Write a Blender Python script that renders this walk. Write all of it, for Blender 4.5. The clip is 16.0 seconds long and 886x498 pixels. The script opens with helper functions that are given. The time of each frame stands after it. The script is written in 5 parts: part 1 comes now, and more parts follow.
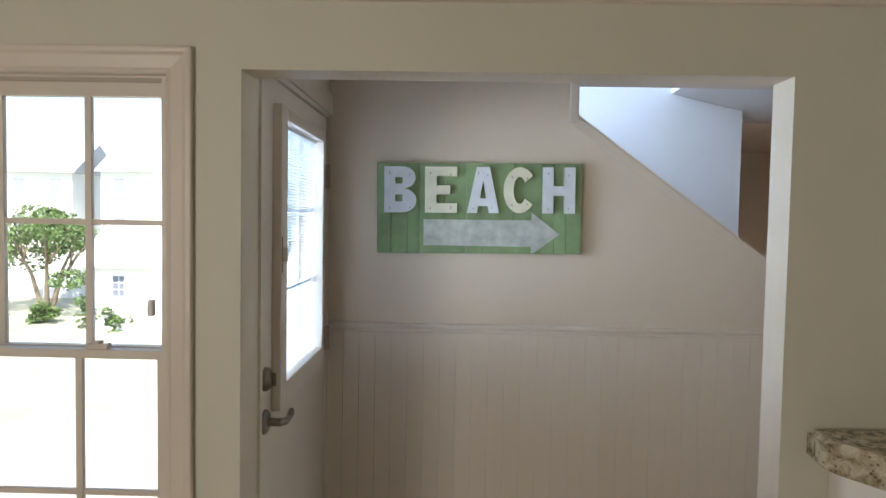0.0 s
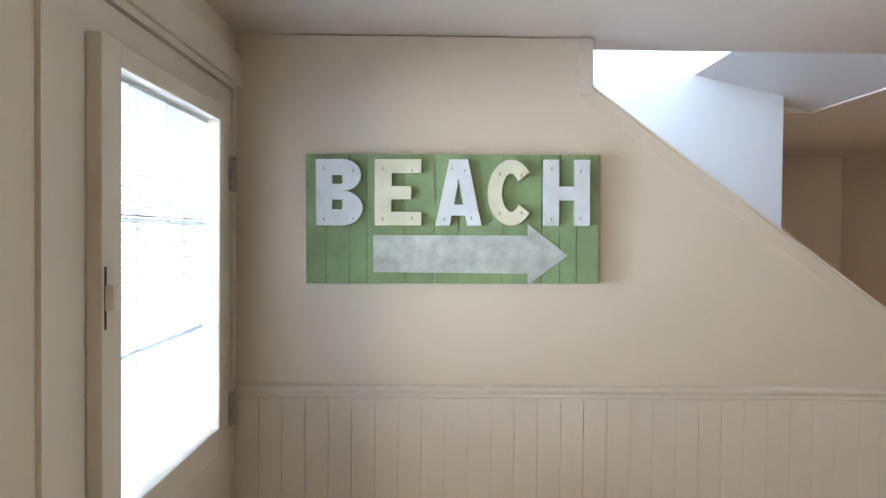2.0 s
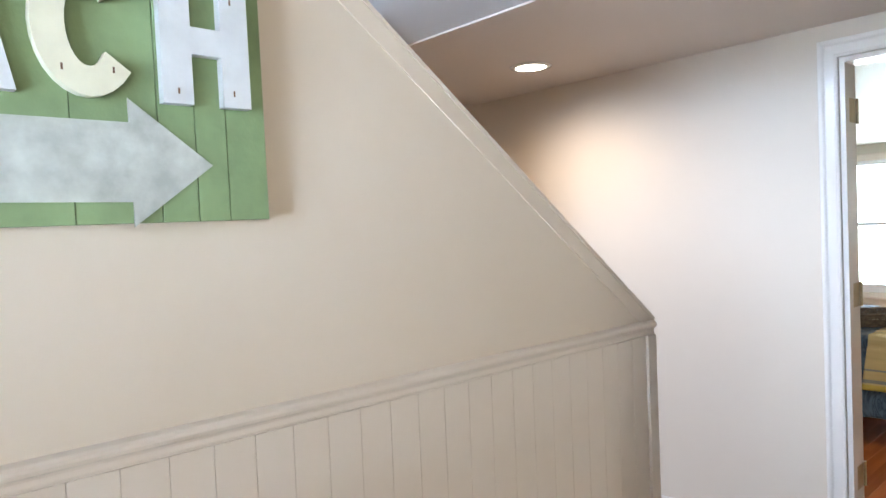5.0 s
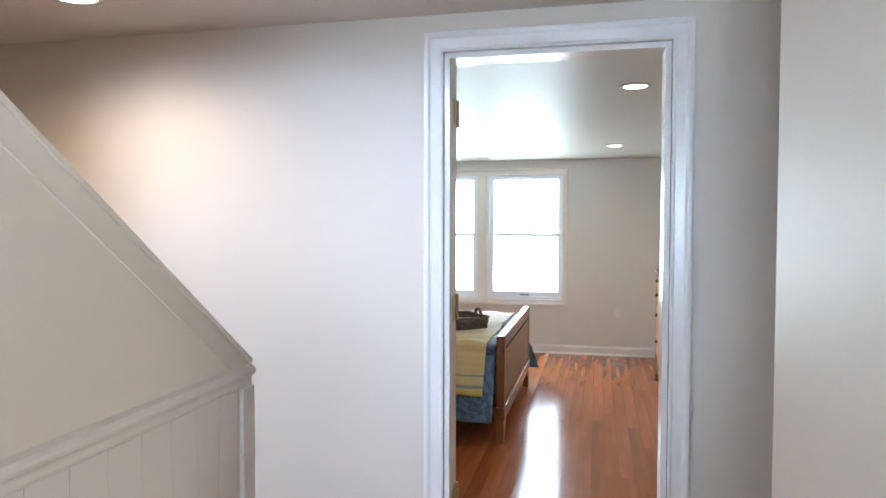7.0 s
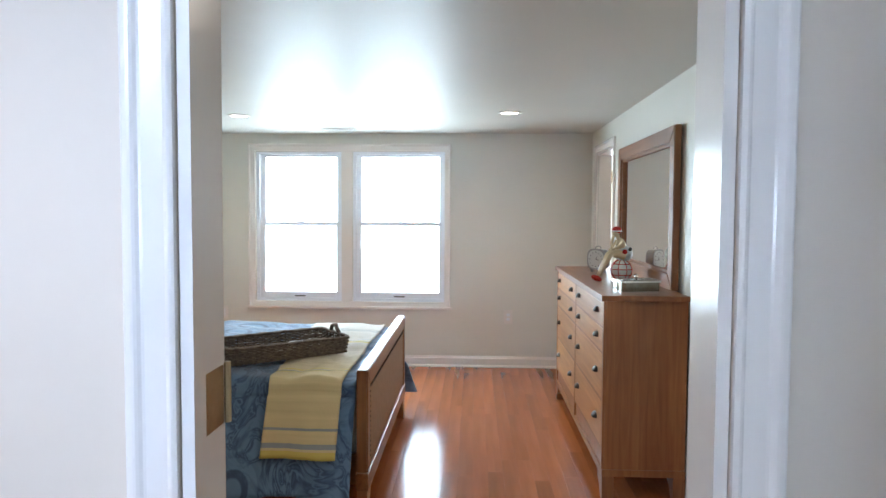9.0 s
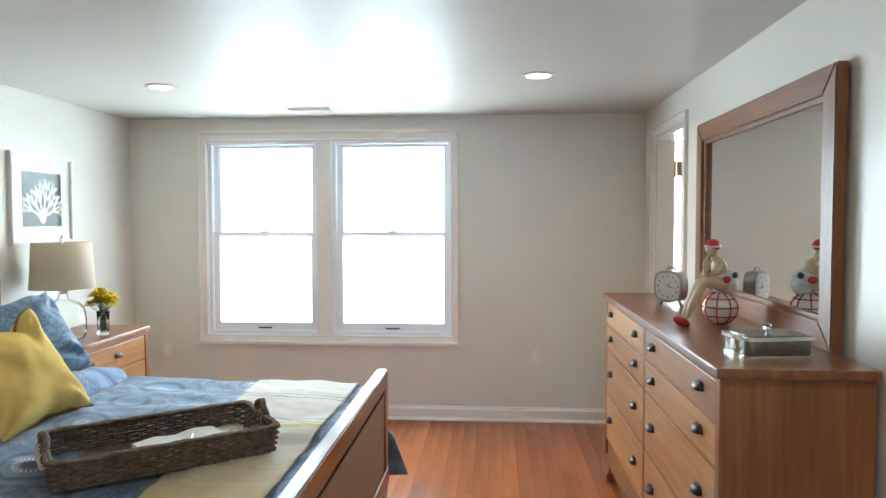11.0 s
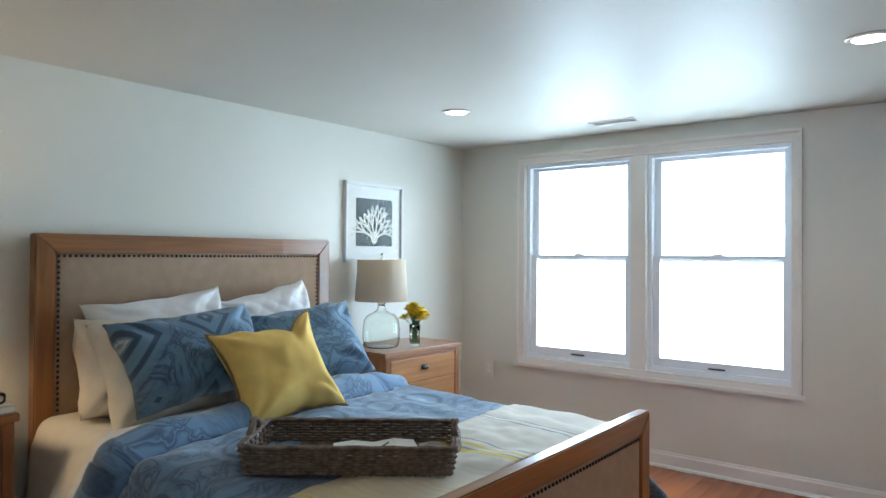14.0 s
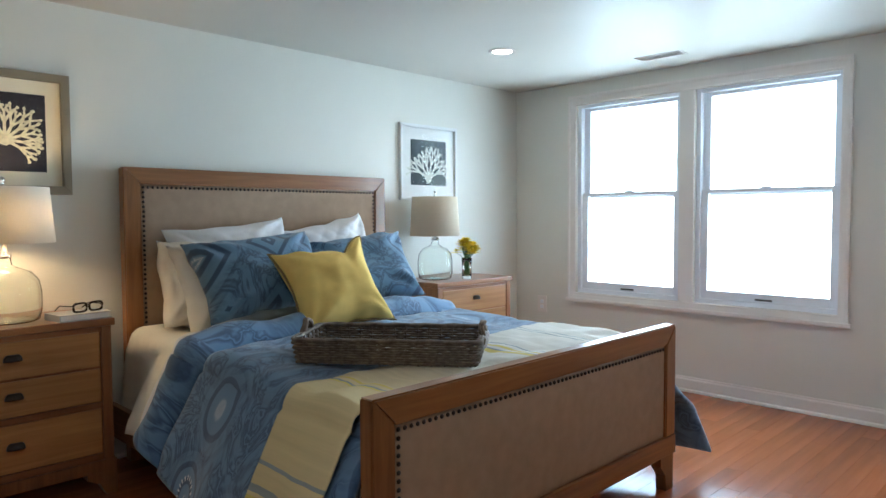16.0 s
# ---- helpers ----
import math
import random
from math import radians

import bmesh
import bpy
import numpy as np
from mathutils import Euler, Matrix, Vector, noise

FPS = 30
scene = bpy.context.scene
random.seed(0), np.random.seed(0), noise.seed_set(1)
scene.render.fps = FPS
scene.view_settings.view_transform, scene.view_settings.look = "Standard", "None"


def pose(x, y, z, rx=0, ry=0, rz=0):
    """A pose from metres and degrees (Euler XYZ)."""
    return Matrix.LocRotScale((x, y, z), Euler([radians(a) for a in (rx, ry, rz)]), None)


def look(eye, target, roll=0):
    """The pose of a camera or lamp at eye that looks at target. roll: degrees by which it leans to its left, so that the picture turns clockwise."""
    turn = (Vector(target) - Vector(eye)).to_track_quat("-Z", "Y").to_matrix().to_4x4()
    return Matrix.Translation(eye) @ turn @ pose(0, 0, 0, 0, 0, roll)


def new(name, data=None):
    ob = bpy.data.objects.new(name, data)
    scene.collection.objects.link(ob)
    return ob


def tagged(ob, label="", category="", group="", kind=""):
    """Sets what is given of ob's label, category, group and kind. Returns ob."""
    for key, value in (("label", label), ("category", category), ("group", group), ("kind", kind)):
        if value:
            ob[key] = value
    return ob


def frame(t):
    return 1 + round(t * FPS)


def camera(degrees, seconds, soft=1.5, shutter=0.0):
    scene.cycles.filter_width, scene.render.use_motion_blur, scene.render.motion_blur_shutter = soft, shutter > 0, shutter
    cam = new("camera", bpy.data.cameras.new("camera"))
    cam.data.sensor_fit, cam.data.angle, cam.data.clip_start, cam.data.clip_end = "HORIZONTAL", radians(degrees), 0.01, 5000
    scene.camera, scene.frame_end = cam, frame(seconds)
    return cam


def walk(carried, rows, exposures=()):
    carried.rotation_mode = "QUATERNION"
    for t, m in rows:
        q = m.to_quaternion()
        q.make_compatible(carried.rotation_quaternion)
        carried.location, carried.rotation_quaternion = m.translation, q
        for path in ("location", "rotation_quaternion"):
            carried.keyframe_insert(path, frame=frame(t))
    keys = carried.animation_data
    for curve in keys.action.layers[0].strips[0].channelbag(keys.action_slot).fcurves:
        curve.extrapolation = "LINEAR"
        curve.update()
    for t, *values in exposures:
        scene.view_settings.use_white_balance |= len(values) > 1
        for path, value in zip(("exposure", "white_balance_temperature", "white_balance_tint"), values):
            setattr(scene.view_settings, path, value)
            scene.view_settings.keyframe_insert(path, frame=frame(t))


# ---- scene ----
cam = camera(66.1, 16.0)
PATH = [
    (0, (-2.769, -2.923, 1.621), (-2.81, -0.926, 1.528), 1.0),
    (0.5, (-2.76, -2.747, 1.621), (-2.786, -0.749, 1.539), 0.9),
    (1, (-2.761, -2.53, 1.642), (-2.759, -0.531, 1.559), 1.2),
    (1.5, (-2.75, -2.303, 1.632), (-2.73, -0.304, 1.567), 1.1),
    (2, (-2.738, -2.12, 1.617), (-2.71, -0.121, 1.573), 0.6),
    (2.5, (-2.74, -1.933, 1.607), (-2.678, 0.066, 1.558), 1.0),
    (3, (-2.745, -1.77, 1.572), (-2.603, 0.224, 1.521), 1.2),
    (3.2, (-2.753, -1.715, 1.559), (-2.541, 0.273, 1.503), 1.5),
    (5.5, (-2.783, -1.087, 1.454), (-1.191, 0.122, 1.379), -2.7),
    (6, (-2.658, -0.995, 1.458), (-0.898, -0.05, 1.373), -1.6),
    (6.5, (-2.487, -0.907, 1.454), (-0.604, -0.238, 1.37), -0.2),
    (7, (-2.279, -0.851, 1.447), (-0.33, -0.407, 1.374), 0.1),
    (7.5, (-2.005, -0.795, 1.437), (-0.025, -0.524, 1.359), -0.1),
    (8.5, (-1.313, -0.734, 1.428), (0.683, -0.645, 1.325), 0.3),
    (10.8, (0.488, -0.736, 1.42), (2.483, -0.619, 1.335), 0.1),
    (11, (0.596, -0.765, 1.43), (2.589, -0.618, 1.345), -0.1),
    (11.5, (0.912, -0.803, 1.38), (2.895, -0.545, 1.348), -0.3),
    (12, (1.114, -0.858, 1.413), (3.064, -0.415, 1.391), -0.4),
    (12.5, (1.237, -0.945, 1.401), (3.119, -0.268, 1.406), -0.2),
    (13, (1.212, -1.067, 1.4), (2.998, -0.166, 1.415), -0.1),
    (13.5, (1.178, -1.191, 1.377), (2.853, -0.099, 1.398), 0.1),
    (14, (1.128, -1.321, 1.342), (2.695, -0.078, 1.359), 0.3),
    (14.5, (1.069, -1.429, 1.294), (2.566, -0.103, 1.295), 0.4),
    (15, (1.05, -1.496, 1.252), (2.516, -0.137, 1.213), 0.2),
    (15.5, (1.064, -1.56, 1.204), (2.503, -0.174, 1.13), -0.0),
    (16, (1.061, -1.599, 1.184), (2.477, -0.191, 1.086), -0.3),
]
EXPOSURES = [(0, 1.04, 6450, 10), (1.5, 1.48, 6750, 10), (3, 1.68, 6700, 10), (5.5, 1.92, 6450, 11), (7.5, 1.84, 6050, 11), (8.5, 1.82, 5950, 12), (11, 1.78, 6150, 11), (13, 1.38, 5750, 9), (16, 1.36, 5600, 9)]
walk(cam, [(t, look(eye, target, roll)) for t, eye, target, roll in PATH], EXPOSURES)

# world, sun, window light, added kitchen fill
world = bpy.data.worlds.new("world")
scene.world = world
world.use_nodes = True
wn = world.node_tree
sky = wn.nodes.new("ShaderNodeTexSky")
sky.sky_type, sky.sun_disc = "NISHITA", False
sky.sun_elevation, sky.sun_rotation = radians(52), radians(173)
wn.links.new(sky.outputs[0], wn.nodes["Background"].inputs[0])
wn.nodes["Background"].inputs[1].default_value = 0.15


def sun_lamp():
    d = bpy.data.lights.new("sun", "SUN")
    d.energy, d.angle, d.color = 5.0, radians(0.5), (1, 0.95, 0.88)
    ob = new("sun", d)
    ob.matrix_world = look((4, -32, 46), (0, 0, 0))


def window_light(name, centre, target, w, h, power, color=(0.86, 0.95, 1.0), spread=180):
    d = bpy.data.lights.new(name, "AREA")
    d.shape, d.size, d.size_y, d.energy, d.color = "RECTANGLE", w, h, power, color
    d.spread = radians(spread)
    ob = new(name, d)
    ob.matrix_world = look(centre, target)


def lamp(name, place, power, color, spot=None, radius=0.04):
    d = bpy.data.lights.new(name, "SPOT" if spot else "POINT")
    d.energy, d.color, d.shadow_soft_size = power, color, radius
    if spot:
        d.spot_size, d.spot_blend = radians(spot), 0.9
    new(name, d).location = place


sun_lamp()
WARM = (1.0, 0.72, 0.45)
DAY = (0.76, 0.94, 1.0)
window_light("window_light_bedroom", (5.60, 0.92, 1.31), (0, 0.6, 1.1), 0.80, 1.38, 14, DAY)
window_light("window_light_bedroom_south", (5.60, -0.03, 1.31), (0, -0.2, 1.1), 0.80, 1.38, 14, DAY)
window_light("window_light_entry", (-3.40, -0.72, 1.51), (0, -0.80, 1.2), 0.52, 0.74, 4.6, (0.62, 0.80, 1.0), 100)
window_light("window_light_stair", (-3.40, 0.28, 2.72), (-0.2, 0.3, 1.7), 0.66, 0.92, 18.5, (0.58, 0.74, 1.0), 130)
window_light("window_light_bathroom", (5.60, -2.28, 1.45), (4, -2.4, 1.3), 0.64, 1.08, 16)
# unseen fill lamp added before the blank south wall to brighten the kitchen
window_light("kitchen_fill_light", (-4.6, -5.58, 1.5), (-3.2, -3.0, 1.2), 1.6, 1.1, 37, (0.99, 0.955, 0.86))
for x, y, power, color in [(4.23, 1.05, 3.5, WARM), (4.10, -0.99, 4.5, WARM), (1.40, -1.03, 5.5, (1.0, 0.86, 0.68)), (-0.50, 0.76, 8.0, (1.0, 0.80, 0.58))]:
    lamp("ceiling_can_lamp", (x, y, 2.12), power, color, spot=165)
lamp("table_lamp_bulb", (1.765, 1.62, 1.18), 4.0, (1.0, 0.66, 0.32))

# ---------------------------------------------------------------- materials


def shader(name):
    m = bpy.data.materials.new(name)
    m.use_nodes = True
    nt = m.node_tree
    return m, nt, nt.nodes["Principled BSDF"]


def node(nt, kind, **values):
    n = nt.nodes.new("ShaderNode" + kind)
    for k, v in values.items():
        k = k.replace("_", " ")
        n.inputs[k].default_value = v
    return n


def ramp(nt, source, stops):
    r = nt.nodes.new("ShaderNodeValToRGB")
    while len(r.color_ramp.elements) < len(stops):
        r.color_ramp.elements.new(0.5)
    for e, (p, c) in zip(r.color_ramp.elements, stops):
        e.position, e.color = p, (*c, 1)
    nt.links.new(source, r.inputs[0])
    return r.outputs[0]


def coords(nt, scale=(1, 1, 1), space="Object"):
    tc, mp = nt.nodes.new("ShaderNodeTexCoord"), nt.nodes.new("ShaderNodeMapping")
    mp.inputs["Scale"].default_value = scale
    nt.links.new(tc.outputs[space], mp.inputs[0])
    return mp.outputs[0]


def noise_of(nt, vec, scale, detail=4, rough=0.55, distortion=0.0):
    n = node(nt, "TexNoise", Scale=scale, Detail=detail, Roughness=rough, Distortion=distortion)
    nt.links.new(vec, n.inputs["Vector"])
    return n.outputs[0]


def bump(nt, bsdf, height, strength, distance=0.002):
    b = node(nt, "Bump", Strength=strength, Distance=distance)
    nt.links.new(height, b.inputs["Height"])
    nt.links.new(b.outputs[0], bsdf.inputs["Normal"])


def mixc(nt, fac, a, b, mode="MIX"):
    m = nt.nodes.new("ShaderNodeMix")
    m.data_type, m.blend_type = "RGBA", mode
    for sock, v in ((m.inputs[0], fac), (m.inputs[6], a), (m.inputs[7], b)):
        if isinstance(v, (float, int)):
            sock.default_value = v
        elif isinstance(v, tuple):
            sock.default_value = (*v, 1)
        else:
            nt.links.new(v, sock)
    return m.outputs[2]


def plain(name, color, rough=0.5, metal=0.0, vary=0.06, scale=6.0, grain=120.0, relief=0.15, **extra):
    m, nt, b = shader(name)
    v = coords(nt)
    lo, hi = tuple(c * (1 - vary) for c in color), tuple(min(1, c * (1 + vary)) for c in color)
    nt.links.new(ramp(nt, noise_of(nt, v, scale), [(0.3, lo), (0.7, hi)]), b.inputs["Base Color"])
    b.inputs["Roughness"].default_value, b.inputs["Metallic"].default_value = rough, metal
    for k, x in extra.items():
        b.inputs[k.replace("_", " ")].default_value = x
    bump(nt, b, noise_of(nt, v, grain, 3), relief)
    return m


def wood(name, dark, light, along="x", rough=0.35, coat=0.2, scale=1.0, vary=True, relief=0.12):
    m, nt, b = shader(name)
    s = {"x": (1.2, 22, 22), "y": (22, 1.2, 22), "z": (22, 22, 1.2)}[along]
    v = coords(nt, tuple(k * scale for k in s))
    big = coords(nt, {"x": (0.8, 5, 5), "y": (5, 0.8, 5), "z": (5, 5, 0.8)}[along])
    g = noise_of(nt, v, 1.6, 6, 0.6, 0.6)
    c = ramp(nt, g, [(0.25, dark), (0.75, light)])
    c2 = ramp(nt, noise_of(nt, big, 1.0, 3), [(0.3, (0.72, 0.68, 0.62)), (0.7, (1.12, 1.08, 1.05))])
    c = mixc(nt, 0.8, c, c2, "MULTIPLY")
    if vary:
        oi = nt.nodes.new("ShaderNodeObjectInfo")
        c = mixc(nt, 1.0, c, ramp(nt, oi.outputs["Random"], [(0.0, (0.82, 0.80, 0.78)), (1.0, (1.12, 1.12, 1.12))]), "MULTIPLY")
    nt.links.new(c, b.inputs["Base Color"])
    b.inputs["Roughness"].default_value, b.inputs["Coat Weight"].default_value = rough, coat
    b.inputs["Coat Roughness"].default_value = 0.15
    if relief:
        bump(nt, b, g, relief)
    return m


def glass(name, color=(1, 1, 1), rough=0.0, ior=1.45):
    m, nt, b = shader(name)
    b.inputs["Base Color"].default_value = (*color, 1)
    b.inputs["Transmission Weight"].default_value, b.inputs["Roughness"].default_value, b.inputs["IOR"].default_value = 1, rough, ior
    return m


WALL = plain("eggshell_wall_paint", (0.70, 0.61, 0.51), 0.55, vary=0.02, scale=1.5, grain=260, relief=0.06)
WALL_BED = plain("bedroom_wall_paint", (0.73, 0.715, 0.645), 0.38, vary=0.02, scale=1.5, grain=260, relief=0.06)
WALL_KITCHEN = plain("kitchen_wall_paint", (0.66, 0.635, 0.545), 0.5, vary=0.03, scale=1.5, grain=260, relief=0.08)
WALL_STAIR = plain("stair_wall_paint", (0.70, 0.71, 0.72), 0.5, vary=0.02, scale=1.5, grain=260, relief=0.06)
CEIL = plain("ceiling_paint", (0.68, 0.59, 0.52), 0.45, vary=0.02, scale=1.2, grain=200, relief=0.05)
CEIL_BED = plain("glossy_ceiling_paint", (0.58, 0.56, 0.505), 0.47, vary=0.02, scale=1.2, grain=30, relief=0.02, Specular_IOR_Level=0.12)
TRIM = plain("gloss_trim_paint", (0.83, 0.78, 0.73), 0.22, vary=0.02, scale=4, grain=90, relief=0.05)
TRIM_HALL = plain("cream_trim_paint", (0.73, 0.655, 0.58), 0.35, vary=0.03, scale=4, grain=90, relief=0.05)
VINYL = plain("white_window_vinyl", (0.82, 0.84, 0.88), 0.3, vary=0.02, grain=80, relief=0.03)
EXTERIOR = plain("exterior_siding_paint", (0.7, 0.7, 0.68), 0.6)
TILE = plain("hall_floor_vinyl", (0.52, 0.45, 0.38), 0.4)
MIRROR = plain("mirror_silver", (0.9, 0.9, 0.9), 0.02, metal=1.0, vary=0.0, relief=0.0)
BRASS = plain("satin_brass", (0.42, 0.33, 0.20), 0.35, metal=1.0, vary=0.1, scale=30)
BRONZE = plain("dark_bronze_metal", (0.06, 0.05, 0.045), 0.35, metal=0.9, vary=0.2, scale=40)
CHROME = plain("polished_chrome", (0.8, 0.8, 0.8), 0.12, metal=1.0, vary=0.05)
GLASS = glass("window_glass")
CLEAR = glass("clear_lamp_glass", (0.97, 1.0, 0.98), 0.0, 1.35)
WOOD_X = wood("honey_wood_along_x", (0.19, 0.070, 0.024), (0.36, 0.155, 0.058), "x")
WOOD_Y = wood("honey_wood_along_y", (0.19, 0.070, 0.024), (0.36, 0.155, 0.058), "y")
WOOD_Z = wood("honey_wood_along_z", (0.19, 0.070, 0.024), (0.36, 0.155, 0.058), "z")
BED_X = wood("cherry_wood_along_x", (0.170, 0.066, 0.020), (0.33, 0.145, 0.048), "x", 0.3, 0.3)
BED_Z = wood("cherry_wood_along_z", (0.170, 0.066, 0.020), (0.33, 0.145, 0.048), "z", 0.3, 0.3)
BED_Y = wood("cherry_wood_along_y", (0.170, 0.066, 0.020), (0.33, 0.145, 0.048), "y", 0.3, 0.3)
DRAWER_X = wood("drawer_front_wood", (0.36, 0.16, 0.052), (0.56, 0.29, 0.11), "x", 0.35, 0.2)
PLANK = wood("polished_floor_plank", (0.36, 0.110, 0.036), (0.445, 0.146, 0.049), "x", 0.15, 0.0, 0.8, relief=0.0)
LINEN = plain("tan_upholstery", (0.35, 0.245, 0.165), 0.85, vary=0.08, scale=20, grain=500, relief=0.4)
WHITE_CLOTH = plain("white_cotton", (0.76, 0.76, 0.78), 0.9, vary=0.04, scale=15, grain=400, relief=0.3)
CREAM_CLOTH = plain("cream_cotton", (0.77, 0.73, 0.64), 0.9, vary=0.04, scale=15, grain=400, relief=0.3)
YELLOW = plain("mustard_yellow_cotton", (0.92, 0.66, 0.19), 0.95, vary=0.07, scale=12, grain=400, relief=0.4)
PIPING = plain("olive_brown_piping", (0.27, 0.18, 0.07), 0.8)
WICKER = plain("grey_brown_wicker", (0.15, 0.11, 0.08), 0.75, vary=0.45, scale=45, grain=200, relief=0.5)
PAPER = plain("white_paper", (0.8, 0.8, 0.78), 0.7)


def emit(name, color, strength):
    m, nt, b = shader(name)
    b.inputs["Emission Color"].default_value, b.inputs["Emission Strength"].default_value = (*color, 1), strength
    return m


LIT = emit("lit_can_lens", (1.0, 0.93, 0.82), 3.0)

# ---------------------------------------------------------------- mesh helpers


def mesh_object(name, bm, material=None, parent=None, label="", smooth=False):
    me = bpy.data.meshes.new(name)
    bmesh.ops.recalc_face_normals(bm, faces=bm.faces)
    bm.to_mesh(me)
    bm.free()
    if smooth:
        me.shade_smooth()
    for m in (material if isinstance(material, (list, tuple)) else [material]):
        me.materials.append(m)
    ob = new(name, me)
    if parent:
        ob.parent = parent
    if label:
        ob["label"] = label
    return ob


def part(name, bm, material, parent, label="", smooth=False):
    return mesh_object(name, bm, material, parent, label, smooth)


def structure(name, bm, material, smooth=False):
    return tagged(mesh_object(name, bm, material, smooth=smooth), kind="structure")


def thing(name, place, label, category, group="", rz=0.0):
    e = new(name)
    e.empty_display_size = 0.05
    e.matrix_basis = pose(*place, 0, 0, rz)
    return tagged(e, label, category, group)


def box(bm, x0, x1, y0, y1, z0, z1, bevel=0.0, seg=2, mat=0):
    ge = bmesh.ops.create_cube(bm, size=1, matrix=Matrix.LocRotScale(((x0 + x1) / 2, (y0 + y1) / 2, (z0 + z1) / 2), None,
                               (abs(x1 - x0), abs(y1 - y0), abs(z1 - z0))))
    faces = {f for v in ge["verts"] for f in v.link_faces}
    for f in faces:
        f.material_index = mat
    if bevel:
        edges = {e for v in ge["verts"] for e in v.link_edges}
        bmesh.ops.bevel(bm, geom=list(edges), offset=bevel, segments=seg, affect="EDGES", profile=0.7)
    return bm


def boxes(*rows, bevel=0.0):
    bm = bmesh.new()
    for r in rows:
        box(bm, *r, bevel=bevel)
    return bm


def lathe(profile, seg=32, centre=(0, 0)):
    bm = bmesh.new()
    rings = []
    for r, z in profile:
        if r < 1e-5:
            rings.append([bm.verts.new((centre[0], centre[1], z))])
        else:
            rings.append([bm.verts.new((centre[0] + r * math.cos(2 * math.pi * i / seg), centre[1] + r * math.sin(2 * math.pi * i / seg), z)) for i in range(seg)])
    for a, b in zip(rings, rings[1:]):
        for i in range(seg):
            j = (i + 1) % seg
            if len(a) == 1 and len(b) == 1:
                continue
            if len(a) == 1:
                bm.faces.new((a[0], b[i], b[j]))
            elif len(b) == 1:
                bm.faces.new((a[i], a[j], b[0]))
            else:
                bm.faces.new((a[i], a[j], b[j], b[i]))
    return bm


def tube(points, r, seg=8, bm=None, closed=False):
    bm = bm or bmesh.new()
    pts = [Vector(p) for p in points]
    rings = []
    n = len(pts)
    for k, p in enumerate(pts):
        a = pts[(k - 1) % n] if closed or k else p
        b = pts[(k + 1) % n] if closed or k < n - 1 else p
        d = (b - a).normalized()
        side = d.cross(Vector((0, 0, 1)))
        if side.length < 0.05:
            side = d.cross(Vector((1, 0, 0)))
        side.normalize()
        up = side.cross(d)
        rr = r[k] if isinstance(r, (list, tuple)) else r
        rings.append([bm.verts.new(p + side * rr * math.cos(2 * math.pi * i / seg) + up * rr * math.sin(2 * math.pi * i / seg)) for i in range(seg)])
    for a, b in (zip(rings, rings[1:] + rings[:1]) if closed else zip(rings, rings[1:])):
        for i in range(seg):
            j = (i + 1) % seg
            bm.faces.new((a[i], a[j], b[j], b[i]))
    if not closed:
        bm.faces.new(rings[0])
        bm.faces.new(rings[-1])
    return bm


def prism(outline, axis, a, b, bm=None):
    """Extrudes a plane outline of (u, v) along an axis from a to b. axis y: u=x, v=z; axis z: u=x, v=y; axis x: u=y, v=z."""
    bm = bm or bmesh.new()
    put = {"y": lambda u, v, w: (u, w, v), "z": lambda u, v, w: (u, v, w), "x": lambda u, v, w: (w, u, v)}[axis]
    lo, hi = [bm.verts.new(put(u, v, a)) for u, v in outline], [bm.verts.new(put(u, v, b)) for u, v in outline]
    n = len(outline)
    bm.faces.new(lo)
    bm.faces.new(hi)
    for i in range(n):
        bm.faces.new((lo[i], lo[(i + 1) % n], hi[(i + 1) % n], hi[i]))
    return bm


def wall_with_holes(axis, a0, a1, t0, t1, z0, z1, holes):
    """A wall along an axis (x or y) from a0 to a1, t0..t1 thick; holes are (a, b, za, zb)."""
    bm = bmesh.new()
    cuts_a = sorted({a0, a1, *[h[0] for h in holes], *[h[1] for h in holes]})
    cuts_z = sorted({z0, z1, *[h[2] for h in holes], *[h[3] for h in holes]})
    for p, q in zip(cuts_a, cuts_a[1:]):
        for r, s in zip(cuts_z, cuts_z[1:]):
            m, n = (p + q) / 2, (r + s) / 2
            if any(h[0] < m < h[1] and h[2] < n < h[3] for h in holes):
                continue
            box(bm, *((p, q, t0, t1) if axis == "x" else (t0, t1, p, q)), r, s)
    bmesh.ops.remove_doubles(bm, verts=bm.verts, dist=0.0005)
    seen, gone = {}, []
    for f in bm.faces:
        key = tuple(sorted((round(v.co.x, 4), round(v.co.y, 4), round(v.co.z, 4)) for v in f.verts))
        if key in seen:
            gone += [f, seen[key]]
        seen[key] = f
    bmesh.ops.delete(bm, geom=list(set(gone)), context="FACES_ONLY")
    return bm


# ---------------------------------------------------------------- the shell

E0, E1 = 5.411, 5.56          # window wall
NB = 1.88                     # headboard wall
SB = -1.815                   # dresser wall
CB = 2.165                    # bedroom ceiling
HOLES = [(-0.468, 0.392, 0.60, 1.998), (0.497, 1.307, 0.60, 1.998), (-2.6, -1.96, 0.9, 2.0)]
structure("wall_east", wall_with_holes("y", -3.5, NB + 0.14, E0, E1, 0, 2.4, HOLES), WALL_BED)
structure("wall_north", boxes((0.12, E0, NB, NB + 0.14, 0, 2.4)), WALL_BED)
structure("wall_south", wall_with_holes("x", 0.12, E0, SB - 0.12, SB, 0, 2.4, [(4.45, 5.12, 0.0, 1.96)]), WALL_BED)
structure("wall_partition", wall_with_holes("y", -5.6, 2.54, 0.0, 0.12, 0, 2.4, [(-1.075, -0.334, 0.0, 2.03)]), WALL)
